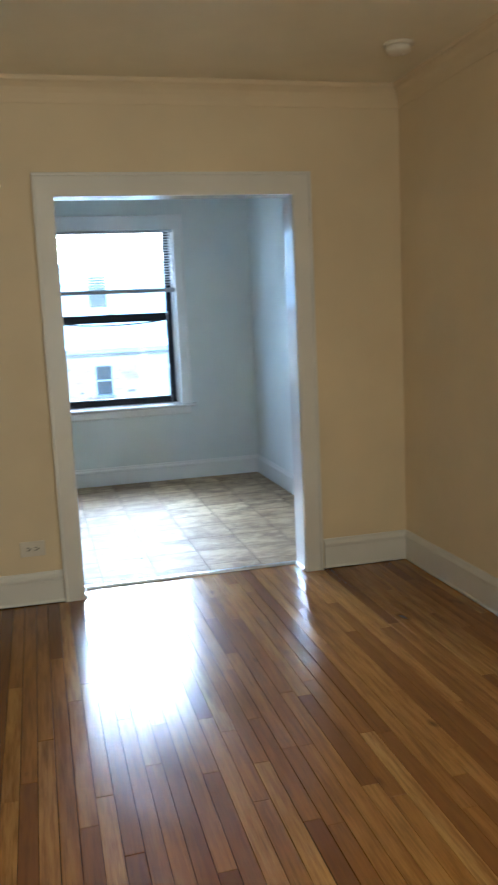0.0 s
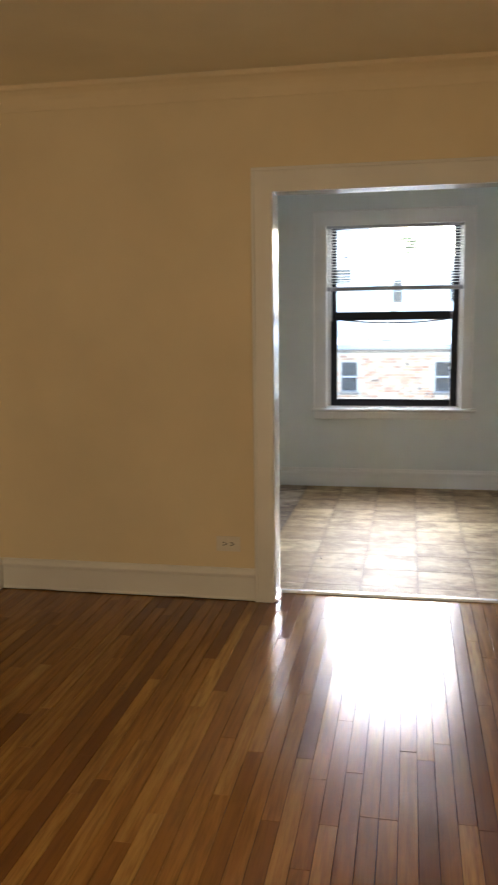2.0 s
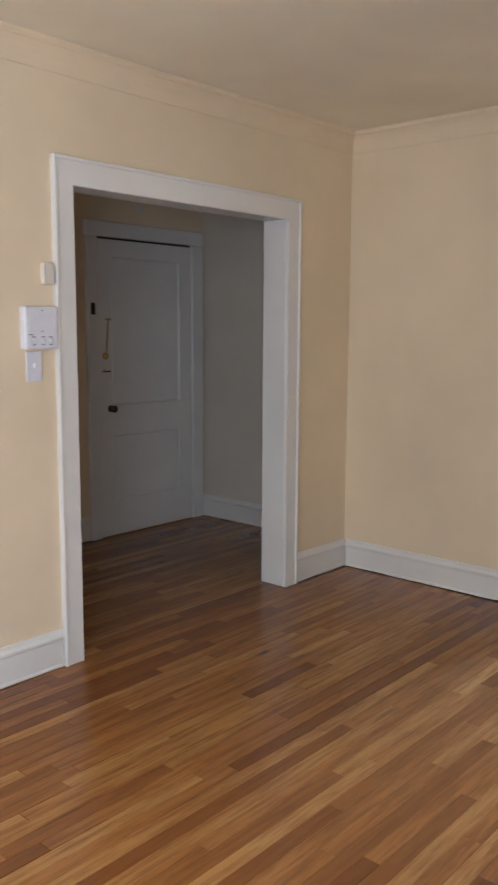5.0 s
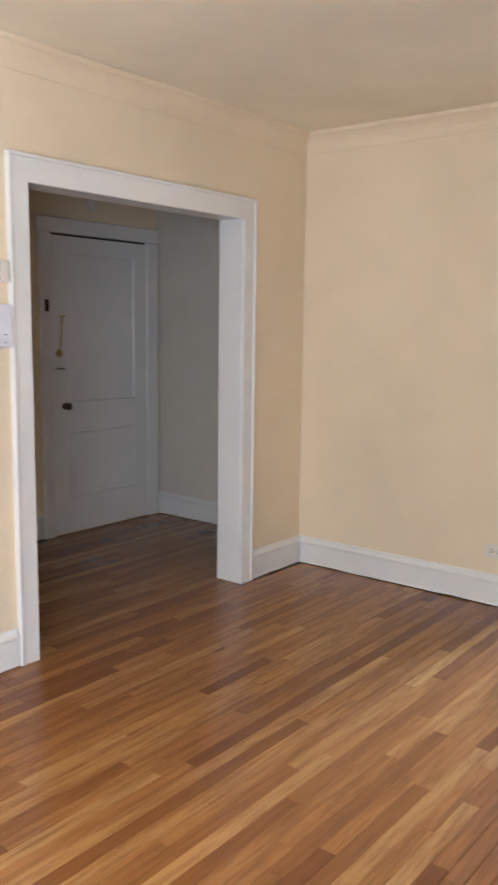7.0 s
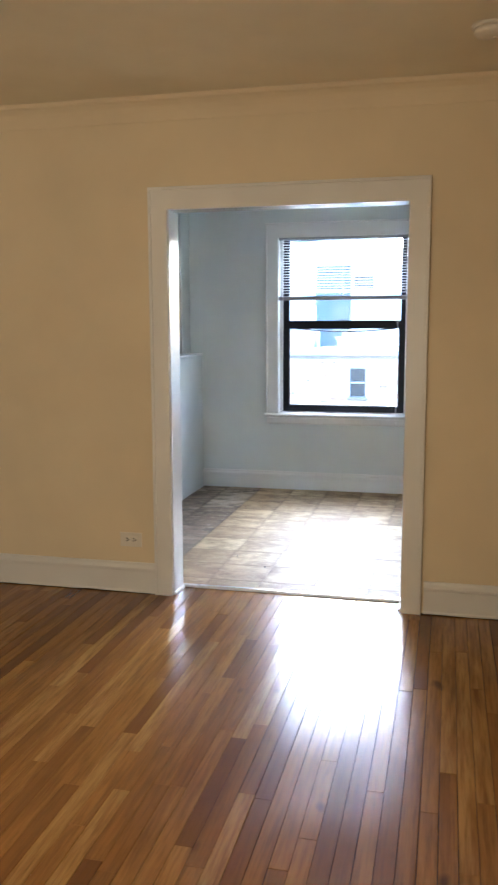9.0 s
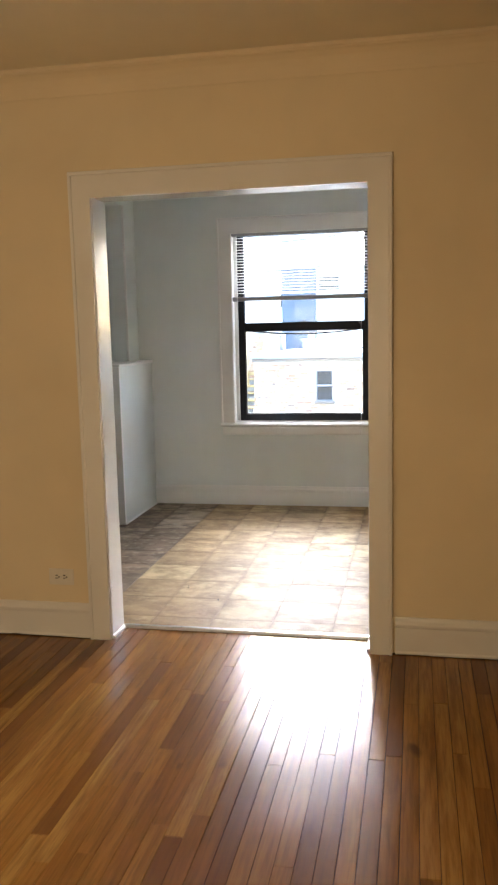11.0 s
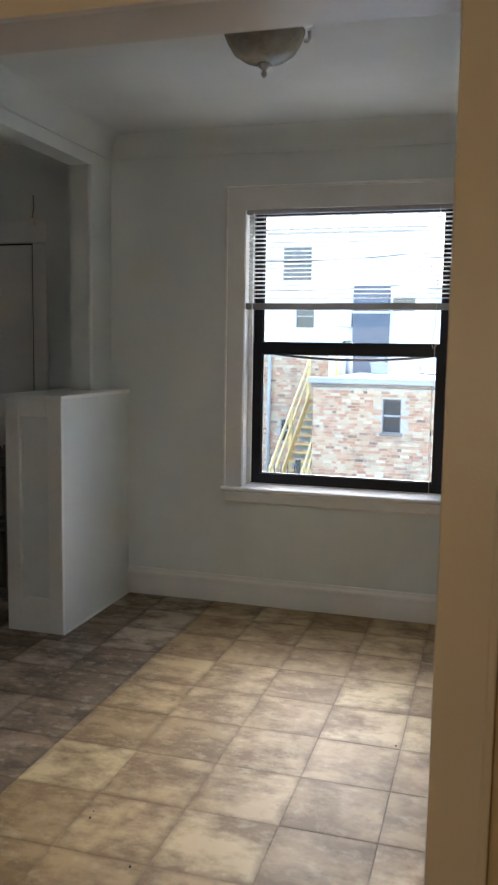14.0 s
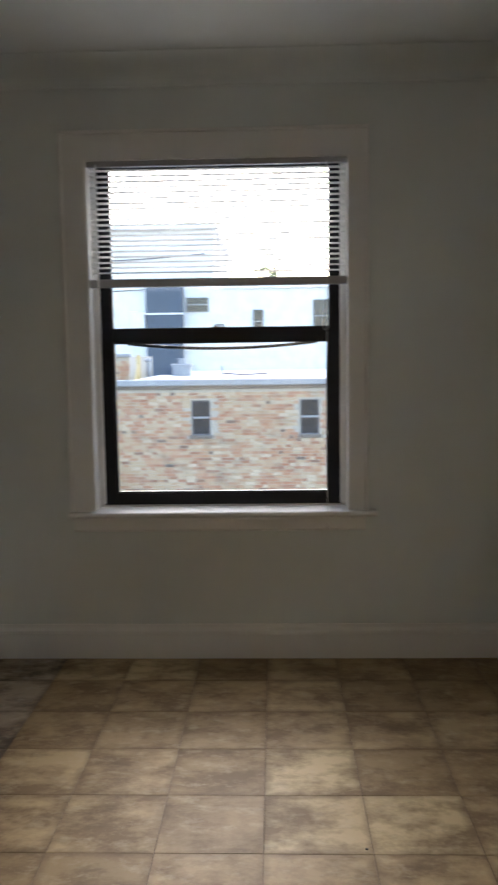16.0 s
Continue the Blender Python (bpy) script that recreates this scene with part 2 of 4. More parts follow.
# ---- building helpers ----
def box(bm, x0, x1, y0, y1, z0, z1, bevel=0.0, seg=1):
    vs = [bm.verts.new(p) for p in ((x0, y0, z0), (x1, y0, z0), (x1, y1, z0), (x0, y1, z0), (x0, y0, z1), (x1, y0, z1), (x1, y1, z1), (x0, y1, z1))]
    fs = [bm.faces.new([vs[i] for i in f]) for f in ((3, 2, 1, 0), (4, 5, 6, 7), (0, 1, 5, 4), (1, 2, 6, 5), (2, 3, 7, 6), (3, 0, 4, 7))]
    if bevel:
        es = list({e for f in fs for e in f.edges})
        bmesh.ops.bevel(bm, geom=es, offset=bevel, segments=seg, affect="EDGES", profile=0.5)
    return bm


def boxes(*rows, bevel=0.0):
    bm = bmesh.new()
    for r in rows:
        box(bm, *r, bevel=bevel)
    return bm


def one(*r, bevel=0.0, seg=1):
    return box(bmesh.new(), *r, bevel=bevel, seg=seg)


def turned(profile, segs=24, axis="z", at=(0, 0, 0)):
    """A body turned round an axis: profile rows of (radius, height)."""
    bm = bmesh.new()
    rings = []
    for r, h in profile:
        ring = []
        for k in range(segs):
            a = 2 * math.pi * k / segs
            p = Vector((r * math.cos(a), r * math.sin(a), h))
            if axis == "x":
                p = Vector((p.z, p.x, p.y))
            elif axis == "y":
                p = Vector((p.y, p.z, p.x))
            ring.append(bm.verts.new(p + Vector(at)))
        rings.append(ring)
    for a, b in zip(rings, rings[1:]):
        for k in range(segs):
            bm.faces.new((a[k], a[(k + 1) % segs], b[(k + 1) % segs], b[k]))
    bm.faces.new(list(reversed(rings[0])))
    bm.faces.new(rings[-1])
    for f in bm.faces:
        f.smooth = True
    bmesh.ops.recalc_face_normals(bm, faces=bm.faces)
    return bm


def tube(points, radius, segs=8):
    """A round bar or cord through points."""
    bm = bmesh.new()
    pts = [Vector(p) for p in points]
    rings = []
    for i, p in enumerate(pts):
        d = (pts[min(i + 1, len(pts) - 1)] - pts[max(i - 1, 0)]).normalized()
        u = d.orthogonal().normalized() if i == 0 else (u - d * u.dot(d)).normalized()
        w = d.cross(u)
        rings.append([bm.verts.new(p + radius * (math.cos(2 * math.pi * k / segs) * u + math.sin(2 * math.pi * k / segs) * w)) for k in range(segs)])
    for a, b in zip(rings, rings[1:]):
        for k in range(segs):
            bm.faces.new((a[k], a[(k + 1) % segs], b[(k + 1) % segs], b[k]))
    bm.faces.new(list(reversed(rings[0])))
    bm.faces.new(rings[-1])
    for f in bm.faces:
        f.smooth = True
    bmesh.ops.recalc_face_normals(bm, faces=bm.faces)
    return bm


def moulding(profile, a, b, out, wobble=0.0):
    """A profile of (out, up) rows drawn from a to b; out: the way that it stands proud."""
    bm = bmesh.new()
    a, b, out = Vector(a), Vector(b), Vector(out)
    up = Vector((0, 0, 1)) if abs((b - a).normalized().z) < 0.5 else (b - a).normalized().cross(out)
    n = max(1, int((b - a).length / 0.3)) if wobble else 1
    rings = []
    for i in range(n + 1):
        p = a.lerp(b, i / n)
        w = wobble * noise.noise(p * 2.1) if 0 < i < n else 0
        rings.append([bm.verts.new(p + out * d + up * (h + w)) for d, h in profile])
    k = len(profile)
    for r, s in zip(rings, rings[1:]):
        for j in range(k):
            bm.faces.new((r[j], r[(j + 1) % k], s[(j + 1) % k], s[j]))
    bm.faces.new(rings[0])
    bm.faces.new(list(reversed(rings[-1])))
    bmesh.ops.recalc_face_normals(bm, faces=bm.faces)
    return bm


def base_matrix(ob):
    m = ob.matrix_basis.copy()
    return base_matrix(ob.parent) @ ob.matrix_parent_inverse @ m if ob.parent else m


def part(name, bm, material, parent=None, label="", side=None):
    """Links a bmesh as one mesh object, its origin at the middle of its base. side: (second material, test of a face's normal)."""
    lo = Vector([min(v.co[i] for v in bm.verts) for i in range(3)])
    hi = Vector([max(v.co[i] for v in bm.verts) for i in range(3)])
    c = Vector(((lo.x + hi.x) / 2, (lo.y + hi.y) / 2, lo.z))
    bmesh.ops.translate(bm, vec=-c, verts=bm.verts)
    me = bpy.data.meshes.new(name)
    me.materials.append(material)
    if side:
        me.materials.append(side[0])
        bm.normal_update()
        for f in bm.faces:
            if side[1](f.normal):
                f.material_index = 1
    bm.to_mesh(me)
    bm.free()
    ob = new(name, me)
    ob.matrix_basis = Matrix.Translation(c)
    if parent:
        ob.parent = parent
        ob.matrix_parent_inverse = base_matrix(parent).inverted()
    if label:
        tagged(ob, label)
    return ob


def thing(name, at, label, category, group="", kind=""):
    ob = new(name)
    ob.empty_display_size = 0.05
    ob.matrix_basis = Matrix.Translation(at)
    return tagged(ob, label, category, group, kind)


def structure(name, bm, material, label, category, side=None):
    return tagged(part(name, bm, material, None, "", side), label, category, "", "structure")


# ---- structure ----
LX, RX, PY, PD, NY, DRX, SY = -1.225, 2.20, 4.38, 4.54, 7.47, 2.13, -2.20
HX, HY, HS, TOP, DTOP = -2.90, 4.79, 1.9, 2.65, 2.67

structure("wall_partition", boxes((LX, 0.307, PY, PD, -0.25, 2.8), (1.594, RX, PY, PD, -0.25, 2.8), (0.307, 1.594, PY, PD, 2.105, 2.8)),
          WHITE_WALL, "plastered wall, cream on the living room side", "wall", (CREAM, lambda n: n.y < -0.5))
structure("wall_west", boxes((LX - 0.16, LX, SY, 2.295, -0.25, 2.8), (LX - 0.16, LX, 3.79, HY + 0.15, -0.25, 2.8), (LX - 0.16, LX, 2.295, 3.79, 2.112, 2.8)),
          CREAM, "cream painted plaster wall with a wide cased opening", "wall")
structure("wall_east", boxes((RX, RX + 0.25, SY, -1.88, -0.25, 2.8), (RX, RX + 0.25, -0.12, PY, -0.25, 2.8), (RX, RX + 0.25, -1.88, -0.12, -0.25, 0.57), (RX, RX + 0.25, -1.88, -0.12, 1.93, 2.8)), CREAM, "cream painted plaster wall of the living room", "wall")
structure("wall_south", boxes((LX - 0.16, -0.88, SY - 0.25, SY, -0.25, 2.8), (1.78, RX + 0.25, SY - 0.25, SY, -0.25, 2.8), (-0.88, 1.78, SY - 0.25, SY, -0.25, 0.57), (-0.88, 1.78, SY - 0.25, SY, 1.93, 2.8)),
          CREAM, "cream painted plaster wall with the front windows", "wall")
structure("wall_hall_west", one(HX - 0.15, HX, HS, HY + 0.15, -0.25, 2.8), CREAM, "cream painted hall wall round the entrance door", "wall")
structure("wall_hall_north", one(HX, LX - 0.16, HY, HY + 0.15, -0.25, 2.8), HALL, "off-white painted end wall of the hall", "wall")
# added out of view: closes the hall short, which keeps it brighter
structure("hall_closing_wall", one(HX, LX - 0.16, HS - 0.15, HS, -0.25, 2.8), HALL, "off-white painted plain wall added out of view to close the hall", "wall")
structure("wall_north", boxes((-2.35, 0.29, NY, NY + 0.3, -0.3, 2.9), (1.440, DRX + 0.15, NY, NY + 0.3, -0.3, 2.9), (0.29, 1.440, NY, NY + 0.3, -0.3, 0.665), (0.29, 1.440, NY, NY + 0.3, 2.283, 2.9)),
          WHITE_WALL, "white painted outer wall with the window", "wall")
structure("wall_dining_east", one(DRX, DRX + 0.15, PD, NY, -0.25, 2.9), WHITE_WALL, "white painted plaster wall of the dining room", "wall")
structure("wall_alcove_west", one(-2.35, -2.20, HY + 0.15, NY, -0.25, 2.9), WHITE_WALL, "white painted plain wall of the back alcove", "wall")
structure("wall_alcove_south", one(-2.20, -0.655, HY + 0.0, HY + 0.15, -0.25, 2.9), WHITE_WALL, "white painted plain wall of the back alcove", "wall")
structure("wall_divider", boxes((-0.655, -0.53, PD, 5.1, -0.25, 2.9), (-0.655, -0.53, 7.21, NY, -0.25, 2.9), (-0.655, -0.53, 5.1, 7.21, 2.475, 2.9)),
          WHITE_WALL, "white painted beam and wall ends of the wide alcove opening", "wall")
structure("ceiling_living", boxes((-3.05, RX + 0.15, SY - 0.25, 4.46, TOP, TOP + 0.1), (-3.05, LX - 0.1, 4.46, HY + 0.15, TOP, TOP + 0.016)), CEIL, "off-white painted plaster ceiling", "ceiling")
structure("ceiling_dining", one(-2.35, DRX + 0.15, 4.46, NY + 0.3, DTOP, DTOP + 0.1), CEIL_D, "white painted plaster ceiling of the dining room", "ceiling")

BASE = [(0, 0.004), (0.016, 0.004), (0.017, 0.012), (0.014, 0.02), (0.014, 0.128), (0.020, 0.134), (0.021, 0.146), (0.012, 0.160), (0.008, 0.174), (0, 0.176)]
BASE_D = [(0, 0.004), (0.015, 0.004), (0.015, 0.118), (0.021, 0.124), (0.021, 0.138), (0.010, 0.150), (0.007, 0.164), (0, 0.166)]
CROWN = [(0, 2.530), (0.004, 2.531), (0.005, 2.537), (0.006, 2.552), (0.011, 2.578), (0.022, 2.603), (0.038, 2.622), (0.044, 2.625), (0.048, 2.630), (0.047, 2.637), (0.052, TOP), (0, TOP)]
COVE = [(0.105 - 0.097 * math.cos(math.pi * k / 20), DTOP - 0.105 + 0.100 * math.sin(math.pi * k / 20)) for k in range(11)]
CROWN_D = [(0, 2.546), (0.006, 2.546), (0.008, 2.551), (0.006, 2.556), *COVE, (0.112, DTOP), (0, DTOP)]


def run(kind, label, profile, rows, material=TRIM, wobble=0.0):
    for a, b, out in rows:
        tagged(part(kind, moulding(profile, (*a, 0), (*b, 0), out, wobble), material), label, "moulding", "", "structure")


run("baseboard", "white painted wooden baseboard with a moulded cap", BASE, [
    ((LX + 0.021, PY), (0.224, PY), (0, -1, 0)), ((1.687, PY), (RX, PY), (0, -1, 0)),
    ((LX, 3.872), (LX, PY), (1, 0, 0)), ((LX, SY), (LX, 2.208), (1, 0, 0)),
    ((RX, SY), (RX, PY - 0.021), (-1, 0, 0)), ((HX, HY), (LX - 0.16, HY), (0, -1, 0)),
    ((HX, HS), (HX, 3.655), (1, 0, 0)), ((HX, 4.772), (HX, HY - 0.021), (1, 0, 0)),
    ((LX - 0.16, 3.90), (LX - 0.16, HY - 0.021), (-1, 0, 0)), ((LX + 0.021, SY), (RX - 0.021, SY), (0, 1, 0))], TRIM, 0.0035)
run("baseboard", "white painted baseboard of the dining room", BASE_D, [
    ((-0.42, NY), (DRX, NY), (0, -1, 0)), ((DRX, PD), (DRX, NY - 0.021), (-1, 0, 0)),
    ((-0.94, NY), (-0.66, NY), (0, -1, 0)), ((1.69, PD), (DRX - 0.021, PD), (0, 1, 0)), ((-0.53, PD), (0.22, PD), (0, 1, 0))], TRIM, 0.003)
run("crown_moulding", "painted plaster cornice under the ceiling", CROWN, [
    ((LX, PY), (RX, PY), (0, -1, 0)), ((LX, SY), (LX, PY), (1, 0, 0)), ((RX, SY), (RX, PY), (-1, 0, 0)), ((LX, SY), (RX, SY), (0, 1, 0))], CREAM, 0.004)
run("crown_moulding", "white painted plaster cornice of the dining room", CROWN_D, [
    ((-0.53, NY), (DRX, NY), (0, -1, 0)), ((DRX, PD), (DRX, NY), (-1, 0, 0)), ((-0.53, PD), (-0.53, NY), (1, 0, 0)), ((-0.53, PD), (DRX, PD), (0, 1, 0))], WHITE_WALL, 0.003)

CASE_W = 0.101


def cased_opening(name, label, plane, lo, hi, top, out, across, depth):
    """Casing and jambs of an opening; across: 'x' or 'y', the way the wall runs; lo and hi: the clear opening; depth: (near, far) of the wall."""
    sign = out[1] if across == "x" else out[0]
    mid = (lo + hi) / 2
    o = thing(name, (mid, plane, 0) if across == "x" else (plane, mid, 0), label, "door casing", "", "structure")
    def board(u0, u1, z0, z1, thick, bevel):
        n0, n1 = sorted((plane, plane + sign * thick))
        return one(u0, u1, n0, n1, z0, z1, bevel=bevel, seg=2) if across == "x" else one(n0, n1, u0, u1, z0, z1, bevel=bevel, seg=2)
    w, h = CASE_W, top + 0.115
    part("leg", board(lo - w + 0.016, lo, 0, top, 0.020, 0), TRIM, o)
    part("leg", board(hi, hi + w - 0.016, 0, top, 0.020, 0), TRIM, o)
    part("head", board(lo - w + 0.016, hi + w - 0.016, top, h - 0.016, 0.020, 0), TRIM, o)
    part("back_band", board(lo - w, lo - w + 0.0165, 0, h - 0.016, 0.029, 0.004), TRIM, o)
    part("back_band", board(hi + w - 0.0165, hi + w, 0, h - 0.016, 0.029, 0.004), TRIM, o)
    part("back_band", board(lo - w, hi + w, h - 0.0165, h, 0.0295, 0.004), TRIM, o)
    a, b = depth
    def slab(u0, u1, z0, z1):
        return one(u0, u1, a, b, z0, z1, bevel=0.004, seg=2) if across == "x" else one(a, b, u0, u1, z0, z1, bevel=0.004, seg=2)
    part("jamb", slab(lo - 0.02, lo + 0.004, 0, top + 0.004), JAMB, o)
    part("jamb", slab(hi - 0.004, hi + 0.02, 0, top + 0.004), JAMB, o)
    part("jamb_head", slab(lo - 0.02, hi + 0.02, top + 0.0042, top + 0.02), JAMB, o)
    return o


cased_opening("door_casing_1", "white gloss painted casing of the wide dining room opening", PY, 0.327, 1.574, 2.085, (0, -1, 0), "x", (PY - 0.004, PD + 0.004))
cased_opening("door_casing_2", "white gloss painted casing of the wide hall opening", LX, 2.316, 3.765, 2.092, (1, 0, 0), "y", (LX - 0.165, LX + 0.004))

for u, way in ((0.331, 1), (1.570, -1)):
    tagged(part("shoe_moulding", moulding([(0, 0.001), (0.014, 0.001), (0.013, 0.008), (0.008, 0.014), (0, 0.017)], (u, PY + 0.002, 0), (u, PD - 0.01, 0), (way, 0, 0)), JAMB), "white gloss quarter-round along the jamb foot", "moulding", "", "structure")
# metal strip between the wooden floor and the tiles
threshold = structure("threshold", moulding([(0, 0), (0.001, 0.010), (0.005, 0.0135), (0.026, 0.0135), (0.044, 0.006), (0.046, 0)], (0.332, 4.533, 0), (1.569, 4.533, 0), (0, 1, 0)), STEEL, "worn silver metal threshold strip between wood and tile", "threshold")
for k in range(6):
    part("screw", turned([(0.004, 0), (0.004, 0.0012), (0.002, 0.0018)], 10, "z", (0.42 + 0.21 * k, 4.549, 0.0133)), DARK, threshold)

# dark strips along the baseboard foot; a brown line as the back band's shade
FOOT_DARK = plain("dark_brown_foot_strip", (0.045, 0.026, 0.012), 0.9, 0, 0.4, 60)
CASING_SHADE = plain("brown_casing_shade", (0.32, 0.215, 0.115), 0.9, 0, 0.4, 30)
joint_rng = random.Random(11)


def foot_line(label, a, b, out, tallest):
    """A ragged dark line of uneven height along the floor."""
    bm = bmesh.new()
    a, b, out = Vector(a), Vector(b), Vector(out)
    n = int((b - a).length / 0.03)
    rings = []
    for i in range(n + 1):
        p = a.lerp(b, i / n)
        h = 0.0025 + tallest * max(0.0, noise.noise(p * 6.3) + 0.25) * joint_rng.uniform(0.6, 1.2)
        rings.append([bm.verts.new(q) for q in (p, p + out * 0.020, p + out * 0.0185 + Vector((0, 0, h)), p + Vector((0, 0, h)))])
    for r, s in zip(rings, rings[1:]):
        for j in range(4):
            bm.faces.new((r[j], r[(j + 1) % 4], s[(j + 1) % 4], s[j]))
    bmesh.ops.recalc_face_normals(bm, faces=bm.faces)
    structure("floor_joint", bm, FOOT_DARK, label, "joint")


foot_line("dark ragged strip at the baseboard foot beside the casing", (1.580, PY, 0.001), (RX - 0.03, PY, 0.001), (0, -1, 0), 0.012)
foot_line("dark ragged strip at the foot of the living room baseboard", (LX + 0.03, PY, 0.001), (0.31, PY, 0.001), (0, -1, 0), 0.007)
foot_line("dark ragged strip at the baseboard foot by the hall opening", (LX, 3.79, 0.001), (LX, PY - 0.02, 0.001), (1, 0, 0), 0.006)
# the back band's shade on the wall, put in as a thin brown strip
structure("casing_shade_line", boxes((1.6755, 1.6778, PY - 0.002, PY + 0.001, 0.178, 2.203), (0.23, 1.6785, PY - 0.002, PY + 0.001, 2.2005, 2.203)), CASING_SHADE, "thin brown line put in as the back band's shade on the cream wall", "joint")

# crumbs on the dining room tiles
for u, v, r in ((0.486, 5.195, 0.0042), (0.71, 5.005, 0.0045), (0.479, 5.232, 0.003), (1.359, 5.983, 0.004)):
    tagged(part("crumb", turned([(r * 0.7, 0), (r, r * 0.4), (r * 0.8, r), (r * 0.3, r * 1.3)], 9, "z", (u, v, 0.0012)), DARK), "small dark crumb lying on the stone-look tiles", "crumb", "crumbs on the tiles")

# ---- hall: entrance door ----
D0, D1 = 3.755, 4.645
door_1 = thing("door_1", (HX, (D0 + D1) / 2, 0), "closed grey-white painted two-panel wooden entrance door", "door", "", "structure")
leaf = part("leaf", boxes((HX - 0.01, HX + 0.018, D0, D0 + 0.115, 0.012, 2.1), (HX - 0.01, HX + 0.018, D1 - 0.115, D1, 0.012, 2.1),
                          (HX - 0.01, HX + 0.018, D0 + 0.115, D1 - 0.115, 1.985, 2.1), (HX - 0.01, HX + 0.018, D0 + 0.115, D1 - 0.115, 0.735, 0.945),
                          (HX - 0.01, HX + 0.018, D0 + 0.115, D1 - 0.115, 0.012, 0.262)), DOOR_PAINT, door_1)
for z0, z1 in ((0.262, 0.735), (0.945, 1.985)):
    part("panel", one(HX - 0.006, HX + 0.004, D0 + 0.1, D1 - 0.1, z0 - 0.01, z1 + 0.01), DOOR_PAINT, leaf)
    for u0, u1, a, b in ((D0 + 0.115, D0 + 0.13, z0, z1), (D1 - 0.13, D1 - 0.115, z0, z1), (D0 + 0.13, D1 - 0.13, z0, z0 + 0.015), (D0 + 0.13, D1 - 0.13, z1 - 0.015, z1)):
        part("panel_moulding", one(HX + 0.002, HX + 0.016, u0, u1, a, b, bevel=0.0065), DOOR_PAINT, leaf)
part("knob", turned([(0.024, 0), (0.024, 0.006), (0.009, 0.010), (0.009, 0.026), (0.022, 0.034), (0.027, 0.046), (0.022, 0.058), (0.008, 0.062)], 20, "x", (HX + 0.018, 3.846, 0.927)), BRONZE, leaf, "dark bronze round door knob")
part("deadbolt", turned([(0.026, 0), (0.026, 0.008), (0.020, 0.014), (0.014, 0.02), (0.004, 0.021)], 20, "x", (HX + 0.018, 3.807, 1.30)), BRASS, leaf, "brass deadbolt cylinder")
chain = bmesh.new()
for k in range(13):
    z = 1.33 + 0.017 * k
    src = turned([(0.0035, 0), (0.006, 0.004), (0.006, 0.013), (0.0035, 0.017)], 8, "z", (HX + 0.026, 3.815 + 0.0013 * k, z))
    me = bpy.data.meshes.new("link")
    src.to_mesh(me)
    src.free()
    chain.from_mesh(me)
    bpy.data.meshes.remove(me)
part("door_chain", chain, BRASS, leaf, "hanging brass door chain")
part("chain_plate", one(HX + 0.018, HX + 0.024, 3.81, 3.865, 1.548, 1.56, bevel=0.002), BRASS, leaf)
part("mail_slot", one(HX + 0.018, HX + 0.022, 3.775, 3.855, 1.186, 1.196, bevel=0.002), BRONZE, leaf, "narrow dark slot plate")
part("keyhole", one(HX + 0.018, HX + 0.022, 3.79, 3.80, 1.19, 1.215, bevel=0.002), BRASS, leaf)
for z in (0.28, 1.13, 1.9):
    part("hinge", turned([(0.006, 0), (0.007, 0.004), (0.007, 0.096), (0.006, 0.1)], 10, "z", (HX + 0.02, D1 + 0.006, z)), DOOR_PAINT, door_1)
part("door_gap", one(HX + 0.0005, HX + 0.006, D0, D1, 2.1005, 2.1155), DARK, door_1, "dark gap above the leaf")
part("frame_leg", one(HX, HX + 0.03, D0 - 0.1, D0 - 0.006, 0, 2.115, bevel=0.006), DOOR_PAINT, door_1)
part("frame_leg", one(HX, HX + 0.03, D1 + 0.006, D1 + 0.125, 0, 2.115, bevel=0.006), DOOR_PAINT, door_1)
part("frame_head", one(HX - 0.01, HX + 0.032, D0 - 0.105, D1 + 0.13, 2.116, 2.22, bevel=0.006), DOOR_PAINT, door_1)
part("chain_keeper", one(HX + 0.03, HX + 0.042, 3.68, 3.712, 1.585, 1.665, bevel=0.003), BRONZE, door_1, "dark metal chain keeper on the frame")
bell = thing("door_chime", (HX, 4.136, 2.31), "small round white door chime on the hall wall", "chime")
part("body", turned([(0.045, 0), (0.045, 0.018), (0.036, 0.028), (0.010, 0.032)], 24, "x", (HX, 4.136, 2.346)), IVORY, bell)

# ---- living room wall and ceiling fittings ----
siren = thing("door_sensor_box", (LX, 2.187, 1.67), "small ivory plastic box on the cream wall", "sensor")
part("body", one(LX, LX + 0.028, 2.153, 2.205, 1.675, 1.765, bevel=0.006, seg=2), IVORY, siren)
part("cover_line", one(LX + 0.0275, LX + 0.0285, 2.158, 2.16, 1.682, 1.758), GREY_PRINT, siren)

intercom = thing("intercom_panel", (LX, 2.125, 1.41), "pale lilac-white plastic door intercom with three buttons", "intercom")
body = part("body", one(LX, LX + 0.042, 2.045, 2.208, 1.408, 1.585, bevel=0.010, seg=3), PLASTIC, intercom)
part("speaker_panel", one(LX + 0.0415, LX + 0.0432, 2.06, 2.192, 1.49, 1.548, bevel=0.0008), PLASTIC, intercom)
part("brand_plate", one(LX + 0.0415, LX + 0.0428, 2.063, 2.083, 1.468, 1.472), GREY_PRINT, intercom)
for u in (2.088, 2.130, 2.168):
    part("button", turned([(0.0085, 0), (0.0085, 0.004), (0.006, 0.006)], 16, "x", (LX + 0.0415, u, 1.446)), PLASTIC, intercom)
    part("button_caption", one(LX + 0.0415, LX + 0.0426, u - 0.009, u + 0.009, 1.4585, 1.4625), GREY_PRINT, intercom)
    part("button_caption", one(LX + 0.0415, LX + 0.0426, u - 0.007, u + 0.007, 1.427, 1.431), GREY_PRINT, intercom)
